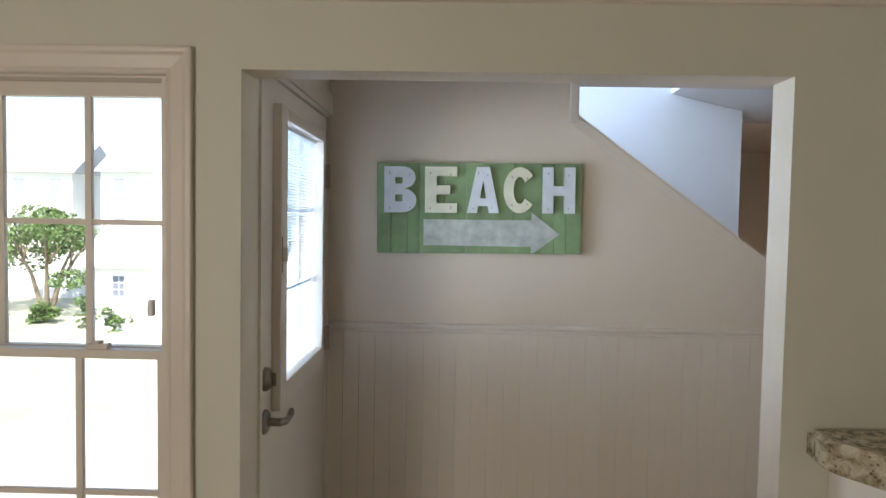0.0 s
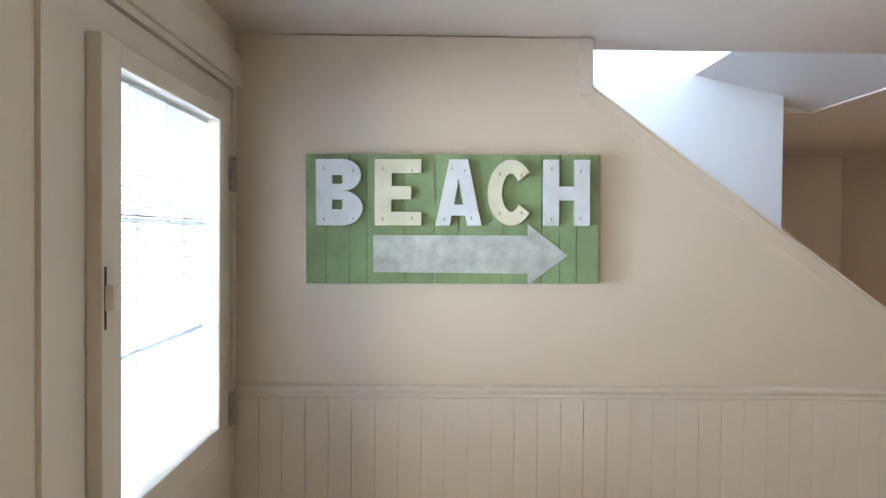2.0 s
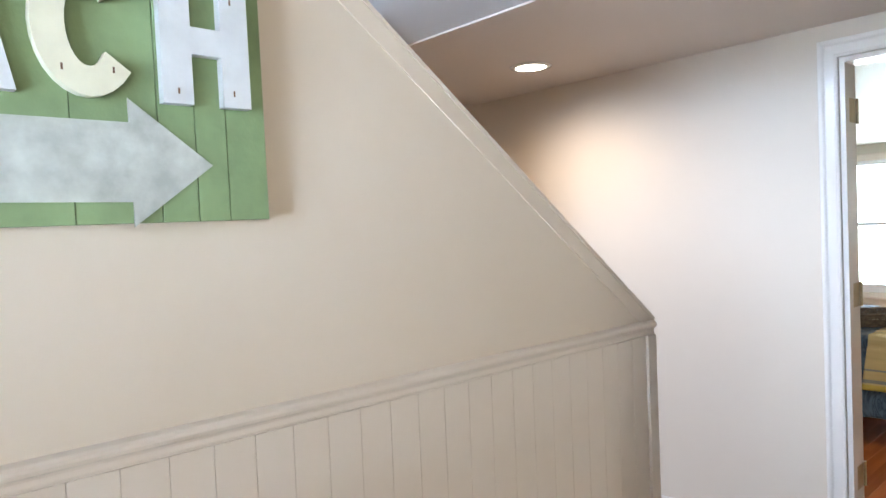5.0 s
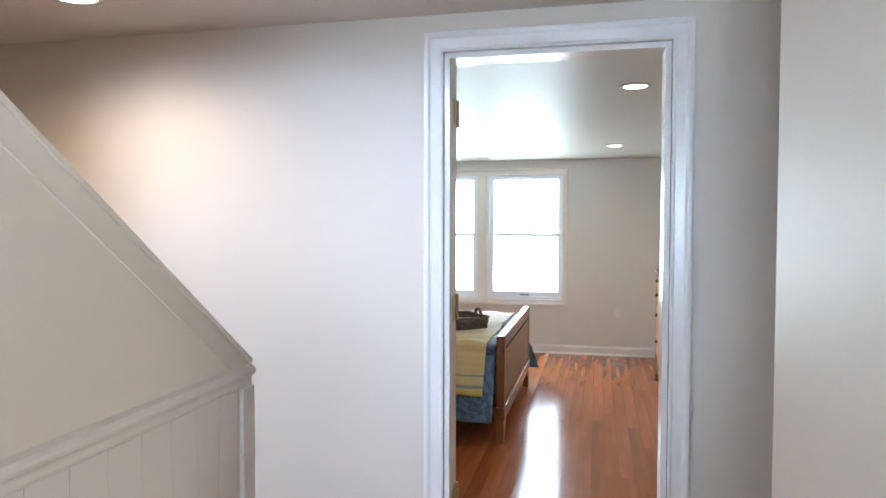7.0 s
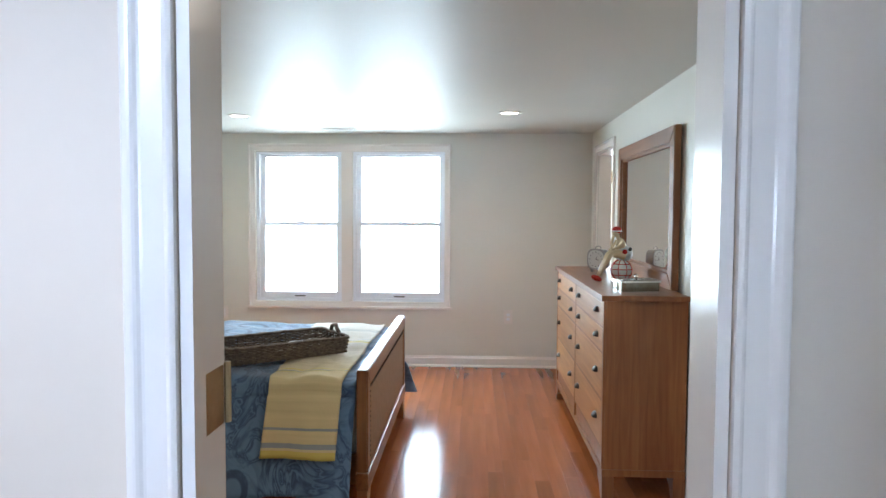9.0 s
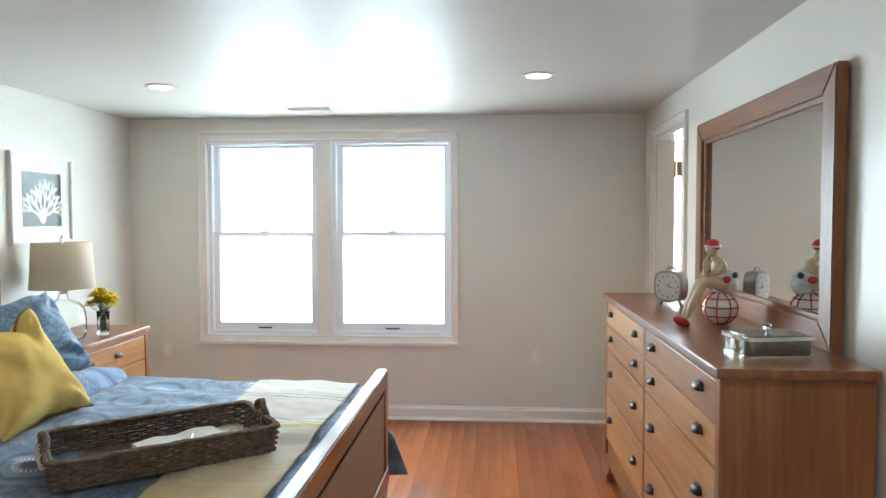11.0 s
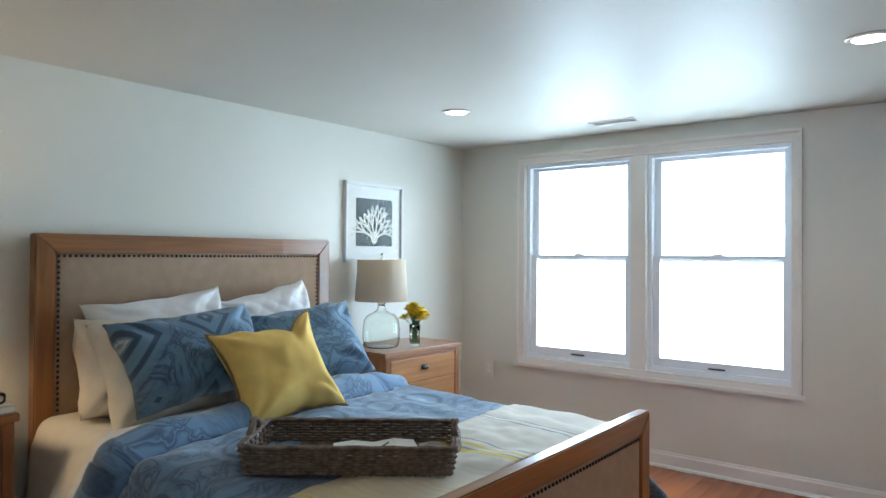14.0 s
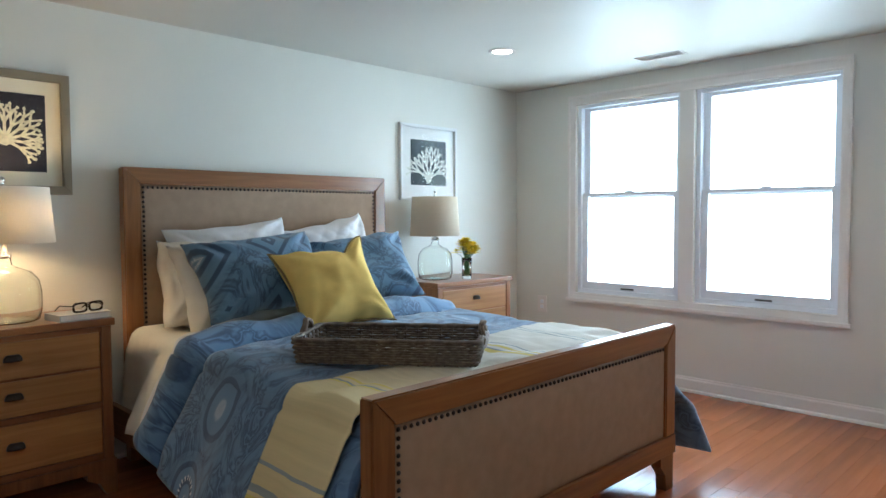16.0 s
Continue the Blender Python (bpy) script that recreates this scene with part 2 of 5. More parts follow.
structure("ceiling_bedroom", boxes((0.12, E0, SB, NB, CB, CB + 0.1)), CEIL_BED)
structure("ceiling_bathroom", boxes((3.0, E0, -3.5, SB - 0.12, CB, CB + 0.1)), CEIL)
structure("wall_bathroom", boxes((2.88, 3.0, -3.5, SB - 0.12, 0, 2.4), (3.0, E0, -3.62, -3.5, 0, 2.4)), WALL_BED)
structure("floor_base", boxes((-6.2, E1, -5.7, 2.6, -0.2, -0.02)), TILE)
structure("floor_hall", boxes((-6.0, 0.0, -5.6, 2.42, -0.02, 0.0), (3.0, E0, -3.5, SB - 0.12, -0.02, 0.0), (0.0, 0.12, -1.075, -0.334, -0.02, 0.0)), TILE)

SLOPE = 0.73
CAP0, CAP1 = -1.195, -2.312
Z0 = 1.205
Z1 = Z0 + (CAP0 - CAP1) * SLOPE
structure("wall_sign", prism([(-3.28, 0), (CAP0, 0), (CAP0, Z0), (CAP1, Z1), (CAP1, 2.155), (-3.28, 2.155)], "y", -0.252, -0.132), WALL)
structure("wall_entry", wall_with_holes("y", -1.218, 0.83, -3.42, -3.28, 0, 4.7, [(-1.185, -0.275, 0.0, 2.01), (-0.05, 0.65, 2.22, 3.22)]), WALL)
structure("wall_stair", boxes((-3.28, -1.285, 0.71, 0.83, 0, 4.7)), WALL_STAIR)
structure("wall_stair_upper", boxes((-3.28, -1.66, -0.252, -0.132, 2.35, 4.7), (-1.66, -1.5, -0.252, 0.71, 2.35, 4.7)), WALL_STAIR)
structure("ceiling_stair", boxes((-3.42, -1.5, -0.252, 0.83, 4.7, 4.8)), WALL_STAIR)
structure("wall_corridor", boxes((-1.405, -1.285, 0.83, 2.42, 0, 2.4), (-1.405, 0.0, 2.42, 2.54, 0, 2.4)), WALL)
structure("ceiling_hall", prism([(-3.28, -1.218), (-1.93, -1.218), (-1.93, -1.12), (-1.14, -1.12), (-1.14, -1.95), (0, -1.95), (0, 2.42), (-1.285, 2.42), (-1.285, 0.83), (-1.105, 0.83), (-1.105, -0.132), (-3.28, -0.132)], "z", 2.158, 2.35), CEIL)
structure("ceiling_soffit", prism([(-1.105, 2.165), (-1.66, 2.29), (-1.66, 2.35), (-1.105, 2.35)], "y", -0.132, 0.83), WALL_STAIR)
structure("wall_kitchen", wall_with_holes("x", -6.0, -1.14, -1.322, -1.218, 0, 2.4, [(-3.28, -2.0, 0.0, 1.958), (-4.43, -3.45, 0.62, 1.945)]), [WALL])
structure("wall_hall_south", boxes((-1.93, -1.14, -1.218, -1.12, 0, 2.4)), WALL)
structure("wall_kitchen_face", wall_with_holes("x", -6.0, -1.26, -1.326, -1.322, 0, 2.2, [(-3.28, -2.0, 0.0, 1.958), (-4.43, -3.45, 0.62, 1.945)]), WALL_KITCHEN)
structure("wall_kitchen_rest", boxes((-6.14, -6.0, -5.6, -1.218, 0, 2.4), (-6.0, 0.0, -5.72, -5.6, 0, 2.4), (-1.26, -1.14, -5.6, -1.322, 0, 2.4), (-1.14, 0.0, -2.07, -1.95, 0, 2.4)), WALL_KITCHEN)
structure("ceiling_kitchen", boxes((-6.0, -1.26, -5.6, -1.326, 2.2, 2.35)), CEIL)


def stairs():
    bm = bmesh.new()
    for i in range(12):
        x1 = -1.30 - 0.26 * i * 0.65
        box(bm, -3.27, x1, -0.130, 0.708, 0.19 * i * 0.72, 0.19 * (i + 1) * 0.72)
    structure("stair_flight", bm, WOOD_X)


stairs()


PROFILE = [(0.0, 0.0), (0.0, 0.42), (0.05, 0.52), (0.10, 0.58), (0.15, 0.55), (0.19, 0.50), (0.30, 0.53), (0.62, 0.64), (0.68, 0.70), (0.74, 0.86), (0.80, 0.97), (0.86, 1.0), (0.96, 1.0), (1.0, 0.93), (1.0, 0.0)]


def moulding(bm, path, place, w, t, closed=False, profile=PROFILE):
    """Sweeps a moulded section along a path of (a, z, da, dz): da, dz say which way the section widens; place puts (a, depth, z) in the room."""
    rings = [[bm.verts.new(place(a + da * u * w, v * t, z + dz * u * w)) for u, v in profile] for a, z, da, dz in path]
    for p, q in zip(rings, rings[1:] + (rings[:1] if closed else [])):
        for i in range(len(profile) - 1):
            bm.faces.new((p[i], p[i + 1], q[i + 1], q[i]))
    if not closed:
        bm.faces.new(rings[0])
        bm.faces.new(rings[-1])


def casing(name, axis, face, out, a0, a1, z0, z1, w, t, mat, sill=False):
    """A moulded casing round an opening. axis: the one along which the wall runs."""
    bm = bmesh.new()

    def place(a, d, z):
        return (a, face + out * d, z) if axis == "x" else (face + out * d, a, z)
    if sill:
        moulding(bm, [(a0, z0, -1, -1), (a0, z1, -1, 1), (a1, z1, 1, 1), (a1, z0, 1, -1)], place, w, t, closed=True)
    else:
        moulding(bm, [(a0, z0, -1, 0), (a0, z1, -1, 1), (a1, z1, 1, 1), (a1, z0, 1, 0)], place, w, t)
    return structure(name, bm, mat)


casing("trim_bedroom_door", "y", 0.0, -1, -1.075, -0.334, 0.0, 2.03, 0.065, 0.02, TRIM)
casing("trim_bathroom_door", "x", SB, 1, 4.45, 5.12, 0.0, 1.96, 0.065, 0.02, TRIM)
casing("trim_kitchen_window", "x", -1.326, -1, -4.43, -3.455, 0.5, 1.945, 0.062, 0.018, TRIM_HALL)


def jamb(name, x0, x1, y0, y1, z, axis, mat, t=0.018):
    if axis == "y":
        structure(name, boxes((x0, x1, y0, y0 + t, 0, z - t), (x0, x1, y1 - t, y1, 0, z - t), (x0, x1, y0, y1, z - t, z)), mat)
    else:
        structure(name, boxes((x0, x0 + t, y0, y1, 0, z - t), (x1 - t, x1, y0, y1, 0, z - t), (x0, x1, y0, y1, z - t, z)), mat)


jamb("door_jamb_bedroom", 0.004, 0.116, -1.073, -0.336, 2.028, "y", TRIM)
jamb("door_jamb_bathroom", 4.452, 5.118, SB - 0.116, SB - 0.004, 1.958, "x", TRIM)


def baseboard(name, rows, mat, h=0.10):
    bm = bmesh.new()
    for x0, x1, y0, y1 in rows:
        out = [(0, 0), (0.026, 0), (0.0255, 0.008), (0.022, 0.015), (0.014, 0.020), (0.0135, h * 0.78), (0.011, h * 0.84), (0.0075, h * 0.88), (0.006, h * 0.97), (0.004, h), (0, h)]
        if abs(x1 - x0) < abs(y1 - y0):
            face, k = (x1, -1) if (x0 > 2 or x1 <= 0.001) else (x0, 1)
            prism([(face + k * u, v) for u, v in out], "y", y0, y1, bm)
        else:
            face, k = (y1, -1) if y0 > 0 else (y0, 1)
            prism([(face + k * u, v) for u, v in out], "x", x0, x1, bm)
    structure(name, bm, mat)


baseboard("baseboard_bedroom", [(E0 - 0.014, E0, SB, NB), (0.12, E0 - 0.02, NB - 0.014, NB), (0.12, 4.38, SB, SB + 0.014), (5.19, E0 - 0.02, SB, SB + 0.014),
                                (0.12, 0.134, -0.26, NB), (0.12, 0.134, SB, -1.15)], TRIM)
baseboard("baseboard_hall", [(-0.016, 0.0, -0.265, 2.42), (-0.016, 0.0, -1.95, -1.145)], TRIM, 0.205)


def bedroom_window(name, y0, y1):
    """Two sashes in a vinyl frame."""
    z0, z1, mid, x = 0.60, 1.998, 1.325, 5.47
    ja, jb = 0.022, 0.03
    frame_ob = mesh_object(name, boxes((x - 0.04, x + 0.05, y0, y0 + ja, z0, z1), (x - 0.04, x + 0.05, y1 - jb, y1, z0, z1), (x - 0.04, x + 0.05, y0 + ja, y1 - jb, z1 - 0.022, z1),
                                       (x - 0.04, x + 0.05, y0 + ja, y1 - jb, z0, z0 + 0.03), (x + 0.006, x + 0.011, y0 + ja, y0 + ja + 0.008, z0 + 0.03, z1 - 0.022), (x + 0.006, x + 0.011, y1 - jb - 0.008, y1 - jb, z0 + 0.03, z1 - 0.022),
                                       bevel=0.0015), VINYL)
    tagged(frame_ob, "white vinyl double-hung bedroom window", "window", kind="structure")
    for s, (a, b, dx) in enumerate(((mid - 0.02, z1 - 0.022, 0.012), (z0 + 0.03, mid + 0.02, -0.022))):
        ya, yb, w, v = y0 + ja, y1 - jb, 0.045, 0.034
        sash = part("sash", boxes((x + dx, x + dx + 0.03, ya, ya + v, a, b), (x + dx, x + dx + 0.03, yb - w, yb, a, b), (x + dx, x + dx + 0.03, ya + v, yb - w, b - 0.024, b),
                                  (x + dx, x + dx + 0.03, ya + v, yb - w, a, a + (0.04 if s == 0 else 0.055)), bevel=0.003), VINYL, frame_ob)
        pane = part("pane", boxes((x + dx + 0.012, x + dx + 0.016, ya + v, yb - w, a + 0.038, b - 0.022)), GLASS, sash)
        pane.visible_shadow = False
        if s:
            part("sash_lift", boxes((x + dx - 0.008, x + dx, (ya + yb) / 2 - 0.05, (ya + yb) / 2 + 0.05, a + 0.012, a + 0.022)), BRONZE, sash, "small grey sash lift")
            part("sash_lock", boxes((x + dx + 0.005, x + dx + 0.03, (ya + yb) / 2 - 0.03, (ya + yb) / 2 + 0.03, b, b + 0.012), bevel=0.003), VINYL, sash)


bedroom_window("window_1", 0.497, 1.307)
bedroom_window("window_2", -0.468, 0.392)


def bedroom_window_trim():
    bm = bmesh.new()

    def place(a, d, z):
        return (E0 - d, a, z)
    a0, a1, z0, z1 = -0.466, 1.309, 0.602, 1.996
    path = [(a0, z0, -0.85, -1), (a0, z1, -0.85, 1.15), (a1, z1, 1, 1.15), (a1, z0, 1, -1)]
    moulding(bm, path, place, 0.066, 0.020, closed=True)
    box(bm, E0 - 0.010, E0, 0.394, 0.495, z0, z1, bevel=0.002)
    box(bm, E0 - 0.030, E0 - 0.0205, a0 - 0.072, a1 + 0.074, 0.534, 0.560, bevel=0.004)
    structure("trim_bedroom_windows", bm, TRIM)


bedroom_window_trim()

#@@NEXT
# ---------------------------------------------------------------- hall things


def lay_planks(parent, name, x0, x1, y0, y1, w, z, material):
    """Strip flooring: each plank is an object on one of a few shared meshes."""
    rng = random.Random(5)
    shapes = {}
    y, row = y0, 0
    while y < y1 - 0.01:
        ww = min(w, y1 - y)
        x = x0 - rng.random() * 0.9
        while x < x1:
            n = rng.choice((0.9, 1.1, 1.3, 1.6))
            a, b = max(x, x0), min(x + n, x1)
            if b - a > 0.03:
                key = (round(b - a, 2), round(ww, 4))
                if key not in shapes:
                    bm = bmesh.new()
                    box(bm, -(b - a) / 2 + 0.0002, (b - a) / 2 - 0.0002, -ww / 2 + 0.0002, ww / 2 - 0.0002, -0.014, 0.0)
                    top = [e for e in bm.edges if all(v.co.z > -0.001 for v in e.verts)]
                    bmesh.ops.bevel(bm, geom=top, offset=0.0006, segments=1, affect="EDGES")
                    me = bpy.data.meshes.new(name)
                    bm.to_mesh(me)
                    bm.free()
                    me.materials.append(material)
                    shapes[key] = me
                ob = new(name, shapes[key])
                ob.location = ((a + b) / 2, y + ww / 2, z)
                ob.parent = parent
            x += n
        y += w
        row += 1


def sign_wall_trim():
    f = -0.252
    rail = bmesh.new()
    prism([(f, 1.166), (f - 0.007, 1.166), (f - 0.009, 1.171), (f - 0.008, 1.178), (f - 0.010, 1.182), (f - 0.016, 1.186), (f - 0.018, 1.191), (f - 0.017, 1.196), (f - 0.013, 1.200), (f, 1.203)], "x", -3.278, -1.199, rail)
    structure("trim_chair_rail", rail, TRIM_HALL)
    structure("trim_wall_end", boxes((-1.232, -1.193, f - 0.012, f, 0.0, 1.165), (-1.195, -1.188, f - 0.004, -0.132, 0.0, Z0 - 0.005), bevel=0.002), TRIM_HALL)
    dx, dz = CAP1 - CAP0, Z1 - Z0
    n = math.hypot(dx, dz)
    ux, uz = dx / n, dz / n
    px, pz = -uz, ux
    if pz < 0:
        px, pz = -px, -pz
    bm = bmesh.new()

    def strip(lo, hi, y0, y1, a=0.0, b=0.0):
        pts = [(CAP0 - ux * a + px * lo, Z0 - uz * a + pz * lo), (CAP1 + ux * b + px * lo, Z1 + uz * b + pz * lo), (CAP1 + ux * b + px * hi, Z1 + uz * b + pz * hi), (CAP0 - ux * a + px * hi, Z0 - uz * a + pz * hi)]
        prism(pts, "y", y0, y1, bm)
    strip(0.0, 0.008, f - 0.005, -0.128, 0.006)
    strip(-0.035, -0.001, f - 0.003, f, 0.0)
    structure("trim_slope_cap", bm, WALL)
    structure("trim_slope_post", boxes((CAP1 - 0.030, CAP1 + 0.004, f - 0.014, -0.128, Z1 - 0.02, 2.154), bevel=0.003), TRIM_HALL)


sign_wall_trim()


def letter_pieces(ch):
    """Outlines (u, v in 0..1 by 0..1.45) that make up a fat block letter."""
    H, t = 1.45, 0.30

    def ring(cx, cy, rx, ry, tx, ty, a0, a1, n=10):
        out = []
        for i in range(n):
            a, b = radians(a0 + (a1 - a0) * i / n), radians(a0 + (a1 - a0) * (i + 1) / n)
            out.append([(cx + rx * math.cos(a), cy + ry * math.sin(a)), (cx + rx * math.cos(b), cy + ry * math.sin(b)),
                        (cx + (rx - tx) * math.cos(b), cy + (ry - ty) * math.sin(b)), (cx + (rx - tx) * math.cos(a), cy + (ry - ty) * math.sin(a))])
        return out
    r = lambda a, b, c, d: [(a, c), (b, c), (b, d), (a, d)]
    def bowl(cy, rx, ry):
        return [(0.57 + rx * math.cos(radians(a)), cy + ry * math.sin(radians(a))) for a in range(-90, 91, 15)]
    if ch == "B":
        return [r(0, 0.34, 0, H), r(0.34, 0.57, 0, 0.35), r(0.34, 0.57, 0.57, 0.91), r(0.34, 0.57, 1.11, H), bowl(0.38, 0.43, 0.38), bowl(1.105, 0.40, 0.345)]
    if ch == "E":
        return [r(0, 0.36, 0, H), r(0.36, 1.0, 0, 0.30), r(0.36, 0.78, 0.58, 0.86), r(0.36, 1.0, H - 0.30, H)]
    if ch == "A":
        return [[(0, 0), (0.31, 0), (0.5, 1.0), (0.5, H), (0.30, H)], [(1, 0), (0.70, H), (0.5, H), (0.5, 1.0), (0.69, 0)], [(0.352, 0.22), (0.648, 0.22), (0.603, 0.46), (0.397, 0.46)]]
    if ch == "C":
        return ring(0.5, 0.725, 0.5, 0.725, 0.30, 0.30, 38, 322, 22)
    return [r(0, 0.33, 0, H), r(0.67, 1.0, 0, H), r(0.33, 0.67, 0.56, 0.86)]


def beach_sign():
    s = thing("beach_sign", (-2.691, -0.256, 1.483), "green planked wooden beach sign with white letters on the cream wall", "sign")
    s.matrix_basis = pose(-2.685, -0.256, 1.483, 0, -0.5, 0)
    w2, h = 0.396, 0.349
    green = [plain("sage_green_board_paint", (0.225, 0.325, 0.165), 0.65, vary=0.16, scale=11, grain=90, relief=0.35)]
    white = plain("chipped_blue_white_paint", (0.66, 0.69, 0.72), 0.6, vary=0.08, scale=18, grain=60, relief=0.3)
    cream = plain("chipped_cream_paint", (0.72, 0.70, 0.55), 0.6, vary=0.08, scale=18, grain=60, relief=0.3)
    faded = plain("faded_white_wash", (0.50, 0.53, 0.50), 0.7, vary=0.22, scale=22, grain=60, relief=0.3)
    rust = plain("rusty_nail_mark", (0.16, 0.09, 0.05), 0.8)
    edges = [-w2, -0.342, -0.278, -0.232, -0.13, -0.048, 0.015, 0.134, 0.240, 0.29, 0.335, w2]
    rng = random.Random(3)
    for a, b in zip(edges, edges[1:]):
        part("board", boxes((a + 0.0006, b - 0.0006, -0.024 + rng.uniform(0, 0.0014), 0.0, 0.0, h), bevel=0.0012), green[0], s)
    k = 0.001237
    for ch, px, mat in (("B", 445, white), ("E", 572, cream), ("A", 703, white), ("C", 817, cream), ("H", 938, white)):
        bm = bmesh.new()
        x0 = -w2 + (px - 421) * k
        for o in letter_pieces(ch):
            prism([(x0 + u * 0.124, 0.157 + v * 0.122) for u, v in o], "y", -0.040, -0.0245, bm)
        bmesh.ops.remove_doubles(bm, verts=bm.verts, dist=0.0002)
        letter = part("letter_" + ch.lower(), bm, mat, s, "chipped " + ("cream" if mat is cream else "bluish white") + " painted wooden letter")
        for u, v in ((0.17, 0.14), (0.17, 1.25), (0.8, 0.16), (0.8, 1.2)):
            if ch == "A":
                u = 0.5 + (u - 0.5) * (1 - 0.45 * v)
            if ch == "C":
                u = 0.5 + (u - 0.5) * 0.75
                v = 0.725 + (v - 0.725) * 0.78
            x, z = x0 + u * 0.124, 0.157 + v * 0.122
            part("nail_mark", boxes((x - 0.0012, x + 0.0012, -0.0404, -0.0399, z - 0.004, z + 0.004)), rust, letter)
    zz = lambda y: h - (y - 190) * k
    xx = lambda x: -w2 + (x - 421) * k
    bm = prism([(xx(568), zz(447)), (xx(905), zz(450)), (xx(905), zz(476)), (xx(993), zz(410)), (xx(905), zz(342)), (xx(905), zz(367)), (xx(568), zz(366))], "y", -0.0262, -0.0225)
    part("arrow", bm, faded, s, "faded white painted arrow")


beach_sign()


def entry_door():
    d = mesh_object("door_1", wall_with_holes("y", -1.165, -0.298, -3.325, -3.28, 0.01, 1.992, [(-0.985, -0.468, 1.14, 1.885)]), TRIM_HALL)
    tagged(d, "cream half-glazed entry door, closed", "door", kind="structure")
    x = -3.28
    w = 0.068
    part("glazing_frame", boxes((x, x + 0.026, -0.985 - w, -0.985, 1.14 - w, 1.885 + w * 0.6), (x, x + 0.026, -0.468, -0.468 + w * 0.5, 1.14 - w, 1.885 + w * 0.6), (x, x + 0.026, -0.985, -0.468, 1.885, 1.885 + w * 0.6),
                                (x, x + 0.026, -0.985, -0.468, 1.14 - w, 1.14), bevel=0.004), TRIM_HALL, d, "raised frame round the door glass")
    pane = part("pane", boxes((-3.316, -3.312, -0.985, -0.468, 1.14, 1.885)), GLASS, d)
    pane.visible_shadow = False
    m = plain("pale_blind_slat", (0.66, 0.68, 0.72), 0.5)
    bar = plain("outer_muntin_paint", (0.74, 0.76, 0.80), 0.5)
    bars = boxes(*[(-3.311, -3.303, y - 0.0045, y + 0.0045, 1.14, 1.885) for y in (-0.812, -0.640)], *[(-3.302, -3.296, -0.985, -0.468, z - 0.0045, z + 0.0045) for z in (1.388, 1.636)])
    part("muntins", bars, bar, d)
    bm = bmesh.new()
    z = 1.15
    while z < 1.88:
        prism([(-3.292, z), (-3.282, z + 0.003), (-3.282, z + 0.0036), (-3.292, z + 0.0006)], "y", -0.975, -0.478, bm)
        z += 0.0085
    for y in (-0.90, -0.73, -0.55):
        box(bm, -3.281, -3.2802, y - 0.0012, y + 0.0012, 1.145, 1.88)
    box(bm, -3.293, -3.281, -0.978, -0.475, 1.876, 1.883)
    tagged(part("mini_blind", bm, m, d, "white horizontal mini blind, slats open"), kind="stuff")
    part("blind_slider", boxes((-3.256, -3.240, -1.045, -1.025, 1.49, 1.53), bevel=0.004), TRIM_HALL, d)
    part("slider_slot", boxes((-3.2545, -3.253, -1.046, -1.040, 1.46, 1.56)), BRONZE, d, "dark slot of the blind slider")
    bolt = lathe([(0.0, 0.022), (0.020, 0.020), (0.031, 0.010), (0.033, 0.0)], 24)
    bolt.transform(pose(-3.279, -1.122, 1.178, 0, 90, 0))
    box(bolt, -3.262, -3.248, -1.126, -1.118, 1.160, 1.196, bevel=0.003)
    pewter = plain("aged_pewter_metal", (0.26, 0.22, 0.18), 0.35, metal=0.8, vary=0.2, scale=40)
    part("deadbolt", bolt, pewter, d, "aged pewter deadbolt thumb turn")
    lever = lathe([(0.0, 0.012), (0.026, 0.011), (0.033, 0.005), (0.034, 0.0)], 24)
    lever.transform(pose(-3.279, -1.122, 1.062, 0, 90, 0))
    tube([(-3.275, -1.122, 1.062), (-3.235, -1.122, 1.062), (-3.225, -1.110, 1.062), (-3.225, -1.078, 1.060), (-3.225, -1.050, 1.066), (-3.225, -1.040, 1.074)], [0.012, 0.011, 0.010, 0.009, 0.010, 0.007], 10, lever)
    part("door_handle", lever, pewter, d, "aged pewter door lever")
    for z in (1.77, 1.144, 0.3):
        h = boxes((-3.279, -3.272, -0.315, -0.275, z - 0.045, z + 0.045))
        tube([(-3.270, -0.293, z - 0.047), (-3.270, -0.293, z + 0.047)], 0.007, 8, h)
        part("hinge", h, plain("worn_hinge_paint", (0.42, 0.39, 0.35), 0.4, vary=0.25, scale=60), d, "paint-covered door hinge")
    structure("door_frame_entry", boxes((-3.40, -3.272, -1.186, -1.168, 0, 2.0), (-3.40, -3.272, -0.294, -0.272, 0, 2.0), (-3.40, -3.272, -1.186, -0.272, 1.996, 2.012)), TRIM_HALL)
    structure("trim_entry_door", boxes((-3.28, -3.262, -1.118, -0.253, 2.012, 2.09)), TRIM_HALL)


entry_door()


def switch_plate(name, place, rz, label, outlet=False):
    s = thing(name, place, label, "outlet" if outlet else "switch", rz=rz)
    pw, ph = (0.042, 0.064) if outlet else (0.036, 0.058)
    part("plate", boxes((-pw, pw, -0.006, 0.0, -ph, ph), bevel=0.003), TRIM, s)
    if outlet:
        for z in (-0.02, 0.02):
            part("socket", boxes((-0.015, 0.015, -0.008, -0.0055, z - 0.013, z + 0.013), bevel=0.002), VINYL, s)
    else:
        part("rocker", boxes((-0.016, 0.016, -0.010, -0.0055, -0.032, 0.032), bevel=0.002), VINYL, s)


